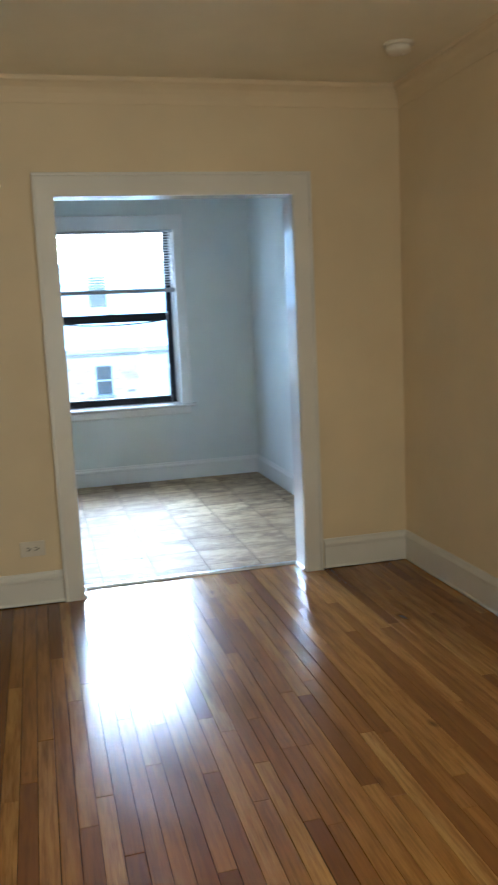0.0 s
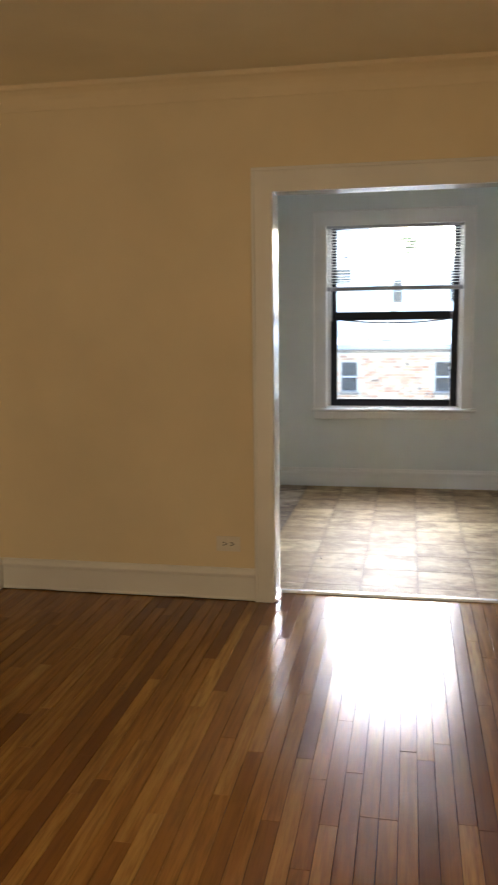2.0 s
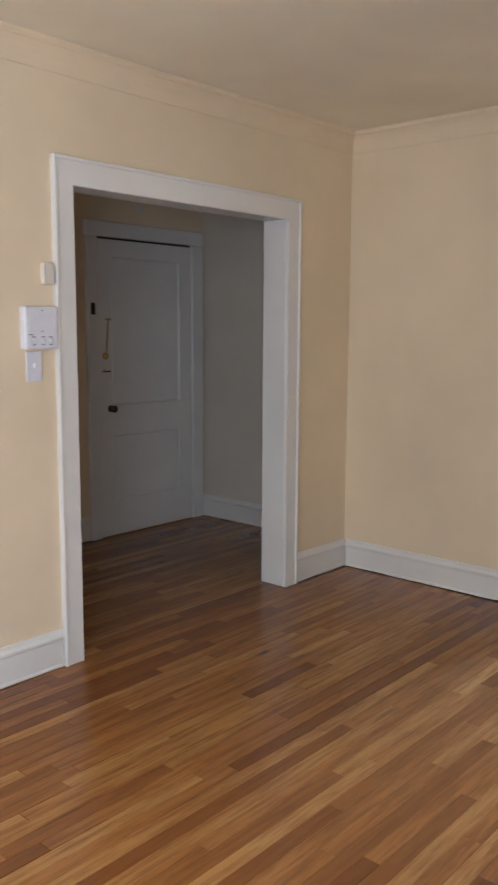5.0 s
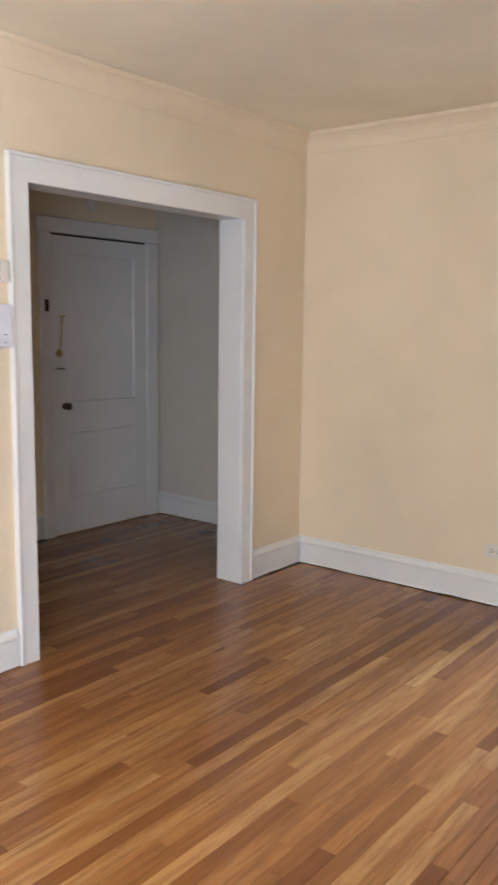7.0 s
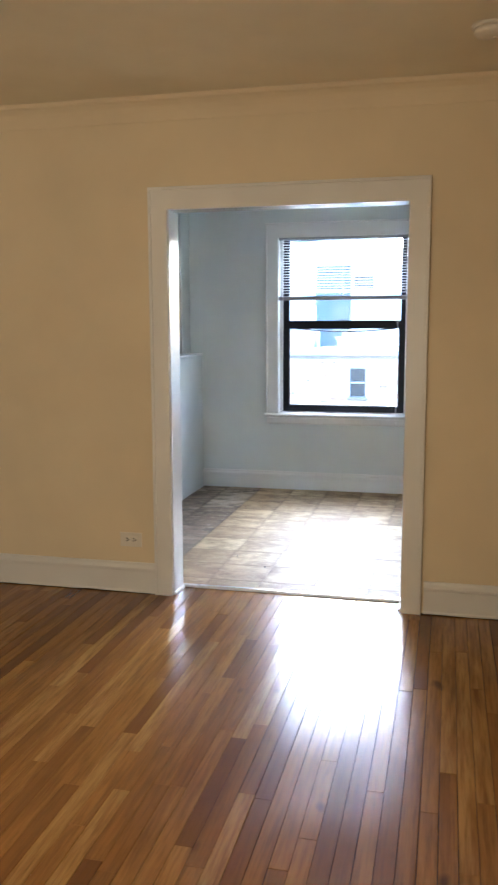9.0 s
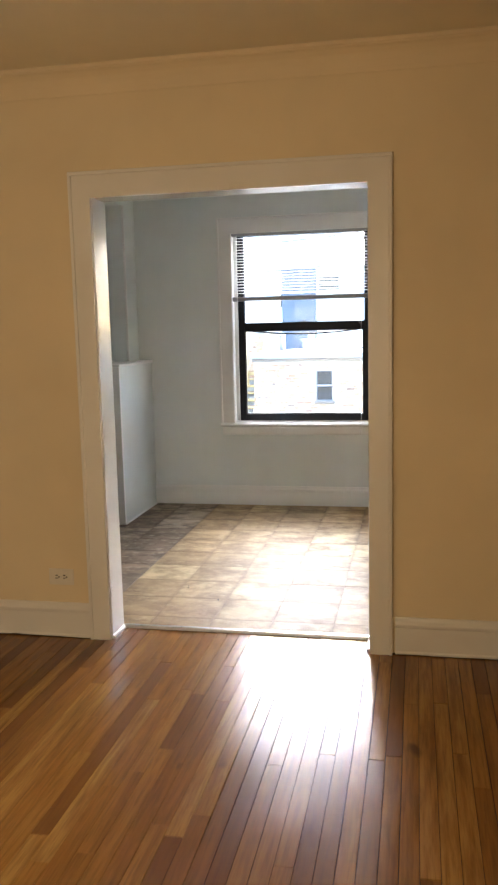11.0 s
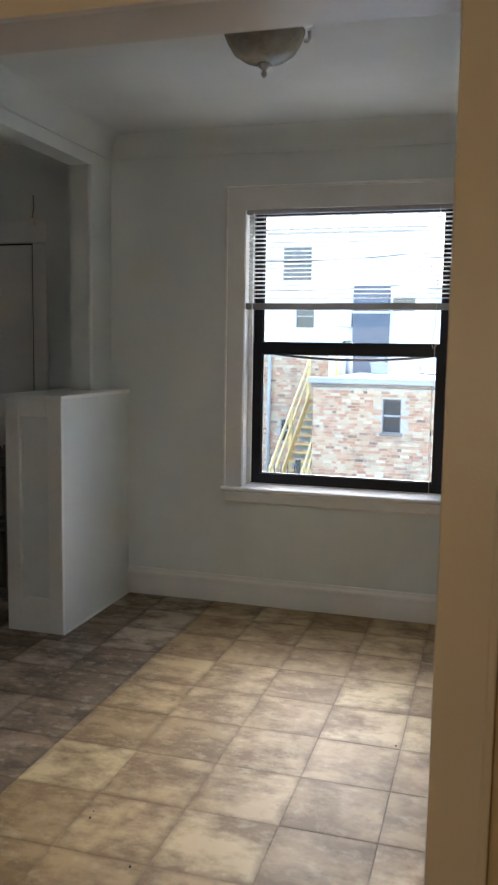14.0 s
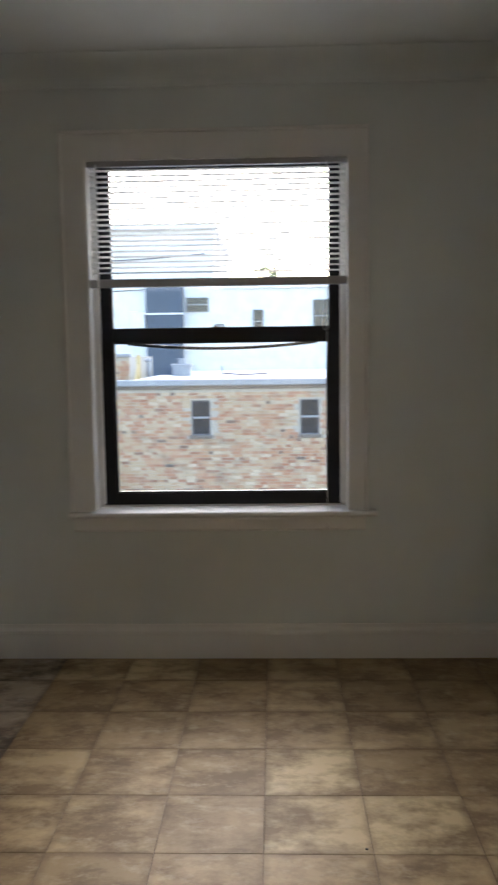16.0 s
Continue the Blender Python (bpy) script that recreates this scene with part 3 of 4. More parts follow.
for z in (1.568, 1.483):
    part("screw", turned([(0.0035, 0), (0.003, 0.0012), (0.001, 0.0014)], 10, "x", (LX + 0.0415, 2.128, z)), DARK, intercom)

switch = thing("light_switch", (LX, 2.108, 1.275), "white plastic toggle light switch on the wall", "light switch")
part("plate", one(LX, LX + 0.006, 2.07, 2.146, 1.275, 1.4, bevel=0.0025, seg=2), PLASTIC, switch)
part("toggle", one(LX + 0.005, LX + 0.017, 2.103, 2.113, 1.333, 1.352, bevel=0.002), PLASTIC, switch)
for z in (1.306, 1.372):
    part("screw", turned([(0.003, 0), (0.003, 0.001), (0.001, 0.0015)], 10, "x", (LX + 0.006, 2.108, z)), IVORY, switch)

outlet = thing("wall_outlet", (0.082, PY, 0.26), "cream painted duplex electrical outlet set sideways above the baseboard", "outlet")
part("plate", one(0.018, 0.146, PY - 0.006, PY, 0.264, 0.345, bevel=0.0025, seg=2), IVORY, outlet)
for u in (0.062, 0.102):
    r = part("receptacle", one(u - 0.015, u + 0.015, PY - 0.0085, PY - 0.005, 0.287, 0.322, bevel=0.0015, seg=2), IVORY, outlet)
    for z in (0.297, 0.311):
        part("slot", one(u - 0.009, u + 0.003, PY - 0.0092, PY - 0.0083, z - 0.001, z + 0.0035), DARK, r)
    part("ground_hole", turned([(0.004, 0), (0.004, 0.0009), (0.001, 0.001)], 10, "y", (u + 0.009, PY - 0.0092, 0.3045)), DARK, r)
part("screw", turned([(0.003, 0), (0.003, 0.001), (0.001, 0.0015)], 10, "y", (0.082, PY - 0.0075, 0.3045)), STEEL, outlet)

smoke = thing("smoke_detector", (1.897, 3.71, TOP - 0.05), "round white plastic smoke detector on the ceiling", "smoke detector")
part("base", turned([(0.070, 0), (0.070, -0.010), (0.056, -0.014)], 32, "z", (1.897, 3.71, TOP)), IVORY, smoke)
part("cover", turned([(0.058, -0.013), (0.060, -0.030), (0.050, -0.042), (0.020, -0.046), (0.004, -0.047)], 32, "z", (1.897, 3.71, TOP)), IVORY, smoke)
part("test_button", turned([(0.010, -0.044), (0.009, -0.049), (0.003, -0.050)], 16, "z", (1.92, 3.71, TOP)), IVORY, smoke)

# ---- dining room: window ----
window_1 = thing("window_1", (0.852, NY, 0.69), "black double-hung sash window in white painted casing", "window", "", "structure")
W0, W1, WR = 0.29, 1.440, 1.414
part("casing_leg", one(W0 - 0.097, W0, NY - 0.018, NY, 0.692, 2.245), TRIM, window_1)
part("casing_leg", one(W1, WR + 0.097, NY - 0.018, NY, 0.692, 2.245), TRIM, window_1)
part("casing_head", one(W0 - 0.097, WR + 0.097, NY - 0.018, NY, 2.245, 2.357), TRIM, window_1)
for u0, u1, a, b in ((W0 - 0.112, W0 - 0.0965, 0.692, 2.357), (WR + 0.0965, WR + 0.112, 0.692, 2.357), (W0 - 0.112, WR + 0.112, 2.3565, 2.372)):
    part("back_band", one(u0, u1, NY - 0.027, NY, a, b, bevel=0.004, seg=2), TRIM, window_1)
part("jamb", one(W0 - 0.004, W0 + 0.006, NY - 0.012, NY + 0.2, 0.692, 2.262, bevel=0.003), TRIM, window_1)
part("jamb", one(W1 - 0.006, W1 + 0.004, NY - 0.012, NY + 0.2, 0.692, 2.262, bevel=0.003), TRIM, window_1)
part("jamb_head", one(W0 + 0.001, W1 - 0.001, NY + 0.001, NY + 0.2, 2.2625, 2.282, bevel=0.003), TRIM, window_1)
part("window_sill", moulding([(-0.2, 0.668), (0.0, 0.668), (0.040, 0.670), (0.048, 0.680), (0.046, 0.690), (0.040, 0.695), (0.0, 0.699), (-0.07, 0.705), (-0.2, 0.705)], (W0 - 0.115, NY, 0), (WR + 0.148, NY, 0), (0, -1, 0)), JAMB, window_1, "white gloss painted wooden stool")
part("apron", moulding([(0, 0.60), (0.010, 0.602), (0.016, 0.612), (0.016, 0.655), (0.012, 0.667), (0, 0.667)], (W0 - 0.10, NY, 0), (WR + 0.10, NY, 0), (0, -1, 0)), TRIM, window_1)
S0, S1 = 0.318, 1.412
for name, y0, z0, z1, bot, top in (("lower_sash", 7.545, 0.710, 1.520, 0.054, 0.060), ("upper_sash", 7.591, 1.455, 2.262, 0.062, 0.024)):
    wd = 0.056 if name == "lower_sash" else 0.044
    s = part(name, boxes((S0, S0 + wd, y0, y0 + 0.04, z0, z1), (S1 - wd, S1, y0, y0 + 0.04, z0, z1),
                         (S0 + wd, S1 - wd, y0 + 0.001, y0 + 0.039, z0, z0 + bot), (S0 + wd, S1 - wd, y0 + 0.001, y0 + 0.039, z1 - top, z1)), SASH, window_1, "black painted wooden sash")
    for u0, u1, a, b in ((S0 + wd, S0 + wd + 0.008, z0 + bot, z1 - top), (S1 - wd - 0.008, S1 - wd, z0 + bot, z1 - top), (S0 + wd + 0.008, S1 - wd - 0.008, z0 + bot, z0 + bot + 0.008), (S0 + wd + 0.008, S1 - wd - 0.008, z1 - top - 0.008, z1 - top)):
        part("glazing_bead", one(u0, u1, y0 + 0.008, y0 + 0.03, a, b, bevel=0.002), SASH, s)
    pane = part("pane", one(S0 + wd + 0.004, S1 - wd - 0.004, y0 + 0.018, y0 + 0.022, z0 + bot - 0.004, z1 - top + 0.004), GLASS, s, "clear window glass")
    pane.visible_shadow = False
part("stop_bead", one(W0 + 0.0065, S0 + 0.006, 7.528, 7.544, 0.716, 2.262, bevel=0.003), TRIM, window_1)
part("stop_bead", one(S1 - 0.006, W1 - 0.0065, 7.528, 7.544, 0.716, 2.262, bevel=0.003), TRIM, window_1)
part("side_jamb", one(W0 + 0.0065, S0, 7.5445, 7.66, 0.716, 2.262), SASH, window_1)
part("side_jamb", one(S1, W1 - 0.0065, 7.5445, 7.66, 0.716, 2.262), SASH, window_1)
part("sub_sill", one(W0 + 0.0065, W1 - 0.0065, 7.540, 7.66, 0.689, 0.711, bevel=0.002), TRIM, window_1)
lock = part("sash_lock", boxes((0.83, 0.89, 7.55, 7.58, 1.5205, 1.527), (0.838, 0.85, 7.555, 7.575, 1.527, 1.536), (0.848, 0.885, 7.56, 7.57, 1.531, 1.537), bevel=0.0015), BRONZE, window_1, "dark metal sash lock")
sag = [(0.43 + 0.88 * k / 16, 7.64, 1.455 - 0.026 * (1 - (k / 8 - 1) ** 2)) for k in range(17)]
part("sagging_weatherstrip", tube(sag, 0.0075, 8), SASH, window_1, "loose black weather strip")

blind = thing("venetian_blind", (0.852, 7.487, 1.69), "white vinyl mini blind, half raised with open slats", "blind")
part("headrail", one(W0 + 0.004, W1 - 0.004, 7.472, 7.498, 2.222, 2.25, bevel=0.002), RAIL, blind)
slat = bmesh.new()
for k in range(7):
    u = -0.0125 + 0.025 * k / 6
    h = 0.0022 * (1 - (u / 0.0125) ** 2)
    slat.verts.new((-0.560, u, h)), slat.verts.new((0.560, u, h)), slat.verts.new((-0.560, u, h + 0.0007)), slat.verts.new((0.560, u, h + 0.0007))
slat.verts.ensure_lookup_table()
for k in range(6):
    a, b = 4 * k, 4 * k + 4
    for q in ((a, b, b + 1, a + 1), (a + 2, a + 3, b + 3, b + 2), (a, a + 2, b + 2, b), (a + 1, b + 1, b + 3, a + 3)):
        slat.faces.new([slat.verts[i] for i in q])
for q in ((0, 1, 3, 2), (24, 26, 27, 25)):
    slat.faces.new([slat.verts[i] for i in q])
bmesh.ops.recalc_face_normals(slat, faces=slat.faces)
slat_mesh = bpy.data.meshes.new("slat")
slat.to_mesh(slat_mesh)
slat.free()
slat_mesh.materials.append(SLAT)
for k in range(20):
    ob = new("slat", slat_mesh)
    ob.parent, ob.matrix_parent_inverse = blind, blind.matrix_basis.inverted()
    ob.matrix_basis = pose(0.865, 7.486, 2.206 - 0.0232 * k, -12 + random.uniform(-3, 3), random.uniform(-0.12, 0.12), 0)
part("bottom_rail", one(W0 + 0.004, W1 - 0.004, 7.474, 7.499, 1.702, 1.738, bevel=0.003), RAIL, blind)
for u in (0.42, 0.865, 1.31):
    part("ladder_cord", tube([(u, 7.4735, 1.735), (u, 7.4735, 2.225)], 0.0012, 5), SLAT, blind)
part("tilt_wand", tube([(0.338, 7.466, 2.23), (0.335, 7.462, 1.9), (0.338, 7.462, 1.45)], 0.004, 8), SLAT, blind, "clear plastic tilt wand")
cord = [(1.345, 7.466, 2.23), (1.345, 7.464, 1.72), (1.340, 7.462, 1.60), (1.325, 7.462, 1.53), (1.335, 7.462, 1.50), (1.352, 7.462, 1.515), (1.345, 7.462, 1.53), (1.338, 7.462, 1.20), (1.340, 7.462, 0.86), (1.343, 7.440, 0.72), (1.343, 7.416, 0.70), (1.343, 7.414, 0.65)]
part("pull_cord", tube(cord, 0.0018, 6), SLAT, blind, "white pull cord")
part("tassel", turned([(0.003, 0.0), (0.006, -0.006), (0.008, -0.03), (0.002, -0.034)], 12, "z", (1.343, 7.414, 0.65)), SLAT, blind)
part("cord_stop", turned([(0.003, 0), (0.007, -0.008), (0.007, -0.02), (0.003, -0.024)], 12, "z", (1.339, 7.462, 1.06)), SLAT, blind)

# ---- dining room: half wall, radiator, back door, lamp ----
half = thing("half_wall", (-0.58, 7.06, 0), "white painted panelled half wall with a thin ledge", "half wall", "", "structure")
part("body", boxes((-0.735, -0.420, 6.688, NY, 0, 1.215)), WHITE_WALL, half)
part("ledge", one(-0.762, -0.408, 6.648, NY, 1.215, 1.236, bevel=0.005, seg=2), TRIM, half)
part("stile", one(-0.738, -0.658, 6.660, 6.688, 0, 1.215, bevel=0.003), TRIM, half)
part("stile", one(-0.495, -0.417, 6.660, 6.688, 0, 1.215, bevel=0.003), TRIM, half)
part("rail", one(-0.658, -0.495, 6.661, 6.688, 1.125, 1.215, bevel=0.003), TRIM, half)
part("rail", one(-0.658, -0.495, 6.661, 6.688, 0, 0.18, bevel=0.003), TRIM, half)
part("quarter_round", moulding([(0, 0), (0.010, 0), (0.008, 0.006), (0.004, 0.009), (0, 0.010)], (-0.420, 6.66, 0), (-0.420, NY - 0.022, 0), (1, 0, 0)), TRIM, half)
part("corner_bead", turned([(0.011, 1.237), (0.011, 2.474)], 12, "z", (-0.533, 7.213, 0)), TRIM, half)

radiator = thing("radiator", (-0.89, 7.06, 0), "old silver painted cast iron column radiator", "radiator")
for k in range(8):
    y = 6.86 + 0.063 * k
    sec = bmesh.new()
    for u in (-0.945, -0.845):
        src = turned([(0.012, 0.09), (0.024, 0.13), (0.024, 0.88), (0.012, 0.93)], 12, "z", (u, y, 0))
        me = bpy.data.meshes.new("column")
        src.to_mesh(me)
        src.free()
        sec.from_mesh(me)
        bpy.data.meshes.remove(me)
    for z in (0.12, 0.50, 0.86):
        box(sec, -0.97, -0.82, y - 0.028, y + 0.028, z - 0.028, z + 0.045, bevel=0.02, seg=2)
    if k in (0, 7):
        for u in (-0.955, -0.835):
            box(sec, u - 0.018, u + 0.018, y - 0.018, y + 0.018, 0.0, 0.10, bevel=0.006)
    part("section", sec, RADIATOR, radiator)
part("valve", turned([(0.012, 0), (0.020, 0.01), (0.020, 0.05), (0.028, 0.055), (0.028, 0.085), (0.010, 0.09)], 16, "z", (-0.955, 6.80, 0.07)), BRONZE, radiator, "tarnished brass steam valve")
part("supply_pipe", tube([(-0.955, 6.80, 0.0), (-0.955, 6.80, 0.075)], 0.014, 10), RADIATOR, radiator)

door_2 = thing("door_2", (-1.45, NY, 0), "closed plain white painted back door in the alcove", "door", "", "structure")
leaf2 = part("leaf", one(-1.85, -1.048, NY - 0.012, NY + 0.01, 0.012, 2.08, bevel=0.003), DOOR_PAINT, door_2)
part("knob", turned([(0.024, 0), (0.024, -0.006), (0.009, -0.010), (0.009, -0.026), (0.024, -0.036), (0.026, -0.046), (0.010, -0.060)], 18, "y", (-1.78, NY - 0.012, 0.95)), BRONZE, leaf2)
part("door_gap", boxes((-1.85, -1.048, NY - 0.006, NY - 0.001, 2.0805, 2.091), (-1.0475, -1.0385, NY - 0.006, NY - 0.001, 0.012, 2.091)), DARK, door_2, "dark gap round the leaf")
part("frame_leg", one(-1.038, -0.945, NY - 0.02, NY, 0, 2.09, bevel=0.005), TRIM, door_2)
part("frame_leg", one(-1.955, -1.86, NY - 0.02, NY, 0, 2.09, bevel=0.005), TRIM, door_2)
part("frame_head", one(-1.96, -0.94, NY - 0.022, NY, 2.092, 2.225, bevel=0.005), TRIM, door_2)
door_stop = thing("door_contact", (-1.03, NY - 0.03, 2.2), "small white alarm contact above the back door frame", "sensor")
part("body", one(-1.05, -1.01, NY - 0.042, NY - 0.02, 2.19, 2.235, bevel=0.004), IVORY, door_stop)
part("wire", tube([(-1.03, NY - 0.03, 2.232), (-1.028, NY - 0.012, 2.30), (-1.035, NY - 0.006, 2.37)], 0.004, 6), GREY_PRINT, door_stop, "dark cable")

lamp = thing("ceiling_lamp", (0.783, 6.03, 2.48), "flush ceiling lamp with alabaster bowl and nickel finial, switched off", "ceiling lamp")
C = (0.783, 6.03, 0)
part("canopy", turned([(0.175, DTOP), (0.180, DTOP - 0.006), (0.172, DTOP - 0.020), (0.150, DTOP - 0.028), (0.120, DTOP - 0.03)], 40, "z", C), NICKEL, lamp, "satin nickel pan")
part("bowl", turned([(0.150, DTOP - 0.030), (0.148, DTOP - 0.040), (0.138, DTOP - 0.064), (0.115, DTOP - 0.102), (0.080, DTOP - 0.126), (0.040, DTOP - 0.139), (0.008, DTOP - 0.142)], 40, "z", C), BOWL, lamp, "marbled alabaster glass bowl")
part("finial", turned([(0.006, DTOP - 0.138), (0.024, DTOP - 0.141), (0.026, DTOP - 0.148), (0.014, DTOP - 0.158), (0.008, DTOP - 0.166), (0.012, DTOP - 0.176), (0.008, DTOP - 0.186), (0.002, DTOP - 0.191)], 20, "z", C), NICKEL, lamp)
for k in range(3):
    a = radians(20 + 120 * k)
    u, w = math.cos(a), math.sin(a)
    p = [(C[0] + u * r, C[1] + w * r, z) for r, z in ((0.165, DTOP - 0.02), (0.168, DTOP - 0.045), (0.158, DTOP - 0.058), (0.146, DTOP - 0.055))]
    part("bowl_clip", tube(p, 0.006, 8), NICKEL, lamp)

# ---- front windows behind the walker ----
window_2 = thing("window_2", (0.45, SY - 0.1, 0.57), "plain white framed front windows of the living room", "window", "", "structure")
part("window_frame", boxes((-0.88, -0.82, SY - 0.2, SY - 0.1, 0.57, 1.93), (1.72, 1.78, SY - 0.2, SY - 0.1, 0.57, 1.93), (-0.82, 1.72, SY - 0.2, SY - 0.1, 0.57, 0.63), (-0.82, 1.72, SY - 0.2, SY - 0.1, 1.87, 1.93), (0.42, 0.48, SY - 0.2, SY - 0.1, 0.63, 1.87)), TRIM, window_2)
window_3 = thing("window_3", (RX + 0.15, -1.0, 0.57), "plain white framed side window of the living room", "window", "", "structure")
part("window_frame", boxes((RX + 0.1, RX + 0.2, -1.88, -1.82, 0.57, 1.93), (RX + 0.1, RX + 0.2, -0.18, -0.12, 0.57, 1.93), (RX + 0.1, RX + 0.2, -1.82, -0.18, 0.57, 0.63), (RX + 0.1, RX + 0.2, -1.82, -0.18, 1.87, 1.93), (RX + 0.1, RX + 0.2, -1.03, -0.97, 0.63, 1.87)), TRIM, window_3)
# unseen panels added behind the window lamps to keep the sky's light out
for at, rows in (((0.45, SY - 0.22, 0.57), (-0.86, 1.76, SY - 0.235, SY - 0.228, 0.56, 1.94)), ((RX + 0.23, -1.0, 0.57), (RX + 0.228, RX + 0.235, -1.87, -0.13, 0.56, 1.94))):
    shade = thing("sky_blocker", at, "unseen cream panel added to keep sky light out of the living room window", "shade", "roller shades")
    part("blocker_sheet", one(*rows), IVORY, shade)
    x0, x1, y0, y1, z0, z1 = rows
    part("blocker_foot_bar", one(x0, x1, y0 - 0.004, y1 + 0.004, z0, z0 + 0.025, bevel=0.003), IVORY, shade)


# ---- outside ----
structure("ground", one(-400, 400, 8.5, 600, -4.2, -4.0), BOUNCE_GROUND, "pale grey ground of the yards and alley, lightened to bounce light", "ground")
FY = 22.0
brick_rng = random.Random(11)


def outside_window(parent, x, z, w, h, y, name="window"):
    fr = part(name, boxes((x - w / 2, x - w / 2 + 0.028, y - 0.05, y + 0.06, z, z + h), (x + w / 2 - 0.028, x + w / 2, y - 0.05, y + 0.06, z, z + h),
                          (x - w / 2 + 0.028, x + w / 2 - 0.028, y - 0.05, y + 0.06, z, z + 0.028), (x - w / 2 + 0.028, x + w / 2 - 0.028, y - 0.05, y + 0.06, z + h - 0.028, z + h)), FRAME, parent)
    part("meeting_rail", one(x - w / 2 + 0.028, x + w / 2 - 0.028, y - 0.045, y + 0.06, z + h / 2 - 0.02, z + h / 2 + 0.02), COPING, fr)
    for a, b in ((z + 0.028, z + h / 2 - 0.02), (z + h / 2 + 0.02, z + h - 0.028)):
        part("pane", one(x - w / 2 + 0.028, x + w / 2 - 0.028, y + 0.01, y + 0.03, a, b), DARK_GLASS, fr)
    return fr


def brick_courses(parent, x0, x1, z0, z1, y, holes, single):
    """Running-bond bricks on a wall face; the first ones are single objects, the rest one mesh."""
    spots = []
    for j in range(int((z1 - z0) / 0.069)):
        z = z0 + 0.069 * j
        x = x0 - brick_rng.uniform(0.0, 0.19)
        while x < x1:
            ln = 0.095 if brick_rng.random() < 0.42 else 0.195
            a, b = max(x, x0), min(x + ln, x1)
            if b - a > 0.04 and not any(a < hx1 and b > hx0 and z < hz1 and z + 0.060 > hz0 for hx0, hx1, hz0, hz1 in holes):
                spots.append(((a + b) / 2, z + 0.030, b - a))
            x += ln + 0.010
    spots.sort(key=lambda s: abs(s[0] + 0.2) + 1.6 * abs(s[1] - 0.0))
    me = bpy.data.meshes.new("brick")
    bm = bmesh.new()
    box(bm, -0.5, 0.5, -0.004, 0.012, -0.030, 0.030)
    bm.to_mesh(me)
    bm.free()
    me.materials.append(BRICK)
    for x, z, w in spots[:single]:
        ob = new("brick", me)
        ob.parent, ob.matrix_parent_inverse = parent, base_matrix(parent).inverted()
        ob.matrix_basis = Matrix.Translation((x, y + brick_rng.uniform(-0.004, 0.005), z)) @ Matrix.Diagonal((w, 1, 1, 1))
    verts, faces = [], []
    for x, z, w in spots[single:]:
        n, d = len(verts), brick_rng.uniform(-0.004, 0.005)
        for yy in (y - 0.004 + d, y + 0.012 + d):
            verts += [(x - w / 2, yy, z - 0.030), (x + w / 2, yy, z - 0.030), (x + w / 2, yy, z + 0.030), (x - w / 2, yy, z + 0.030)]
        faces += [(n, n + 1, n + 2, n + 3), (n, n + 4, n + 5, n + 1), (n + 1, n + 5, n + 6, n + 2), (n + 2, n + 6, n + 7, n + 3), (n + 3, n + 7, n + 4, n)]
    if verts:
        far = bpy.data.meshes.new("further_bricks")
        far.from_pydata(verts, [], faces)
        far.materials.append(BRICK)
        ob = tagged(new("further_bricks", far), "further weathered common bricks", "", "", "stuff")
        ob.parent, ob.matrix_parent_inverse = parent, base_matrix(parent).inverted()


garage = thing("brick_building", (0.5, 26, -4.0), "low weathered common brick building with a pale flat roof", "building")
GX0, GX1 = -2.36, 6.5
WINS = ((-0.53, -0.42, 0.42, 0.78), (1.87, -0.42, 0.42, 0.78))
cuts = sorted([GX0] + [v for x, z, w, h in WINS for v in (x - w / 2, x + w / 2)] + [GX1])
wall = bmesh.new()
for k in range(len(cuts) - 1):
    if k % 2 == 0:
        box(wall, cuts[k], cuts[k + 1], FY + 0.012, FY + 0.25, -4.0, 0.66)
    else:
        box(wall, cuts[k], cuts[k + 1], FY + 0.012, FY + 0.25, -4.0, -0.42)
        box(wall, cuts[k], cuts[k + 1], FY + 0.012, FY + 0.25, 0.36, 0.66)
box(wall, GX0, GX0 + 0.25, FY + 0.25, 34, -4.0, 0.66)
wall_mesh = part("wall", wall, MORTAR, garage)
part("roof", one(GX0 - 0.02, GX1, FY - 0.02, 34, 0.66, 0.74), ROOFING, garage, "pale flat roof membrane")
part("coping", one(GX0 - 0.10, GX1, FY - 0.14, FY + 0.2, 0.68, 0.82, bevel=0.02), COPING, garage, "grey metal coping")
# the coping's shadow line, put in as a dark brown band
part("coping_shadow_band", one(GX0 - 0.04, GX1, FY - 0.06, FY + 0.0, 0.60, 0.68, bevel=0.01), SHADOW_AND_SILL, garage, "brown band put in as the shadow line under the coping")
for x, z, w, h in WINS:
    outside_window(garage, x, z, w, h, FY + 0.08)
    part("sill", one(x - w / 2 - 0.05, x + w / 2 + 0.05, FY - 0.04, FY + 0.1, z - 0.07, z - 0.002, bevel=0.01), SHADOW_AND_SILL, garage)
vent = part("roof_vent", boxes((-1.85, -1.35, 27.8, 28.3, 0.74, 1.02), (-1.9, -1.3, 27.75, 28.35, 1.02, 1.08), (-1.7, -1.5, 27.95, 28.15, 1.08, 1.24), bevel=0.01), COPING, garage, "square sheet metal roof vent")
part("vent_pipe", tube([(-2.5, 27.5, 0.74), (-2.5, 27.5, 1.18)], 0.06, 10), COPING, garage)
part("vent_cap", turned([(0.10, 0), (0.11, 0.03), (0.04, 0.10)], 14, "z", (-2.5, 27.5, 1.16)), COPING, garage)
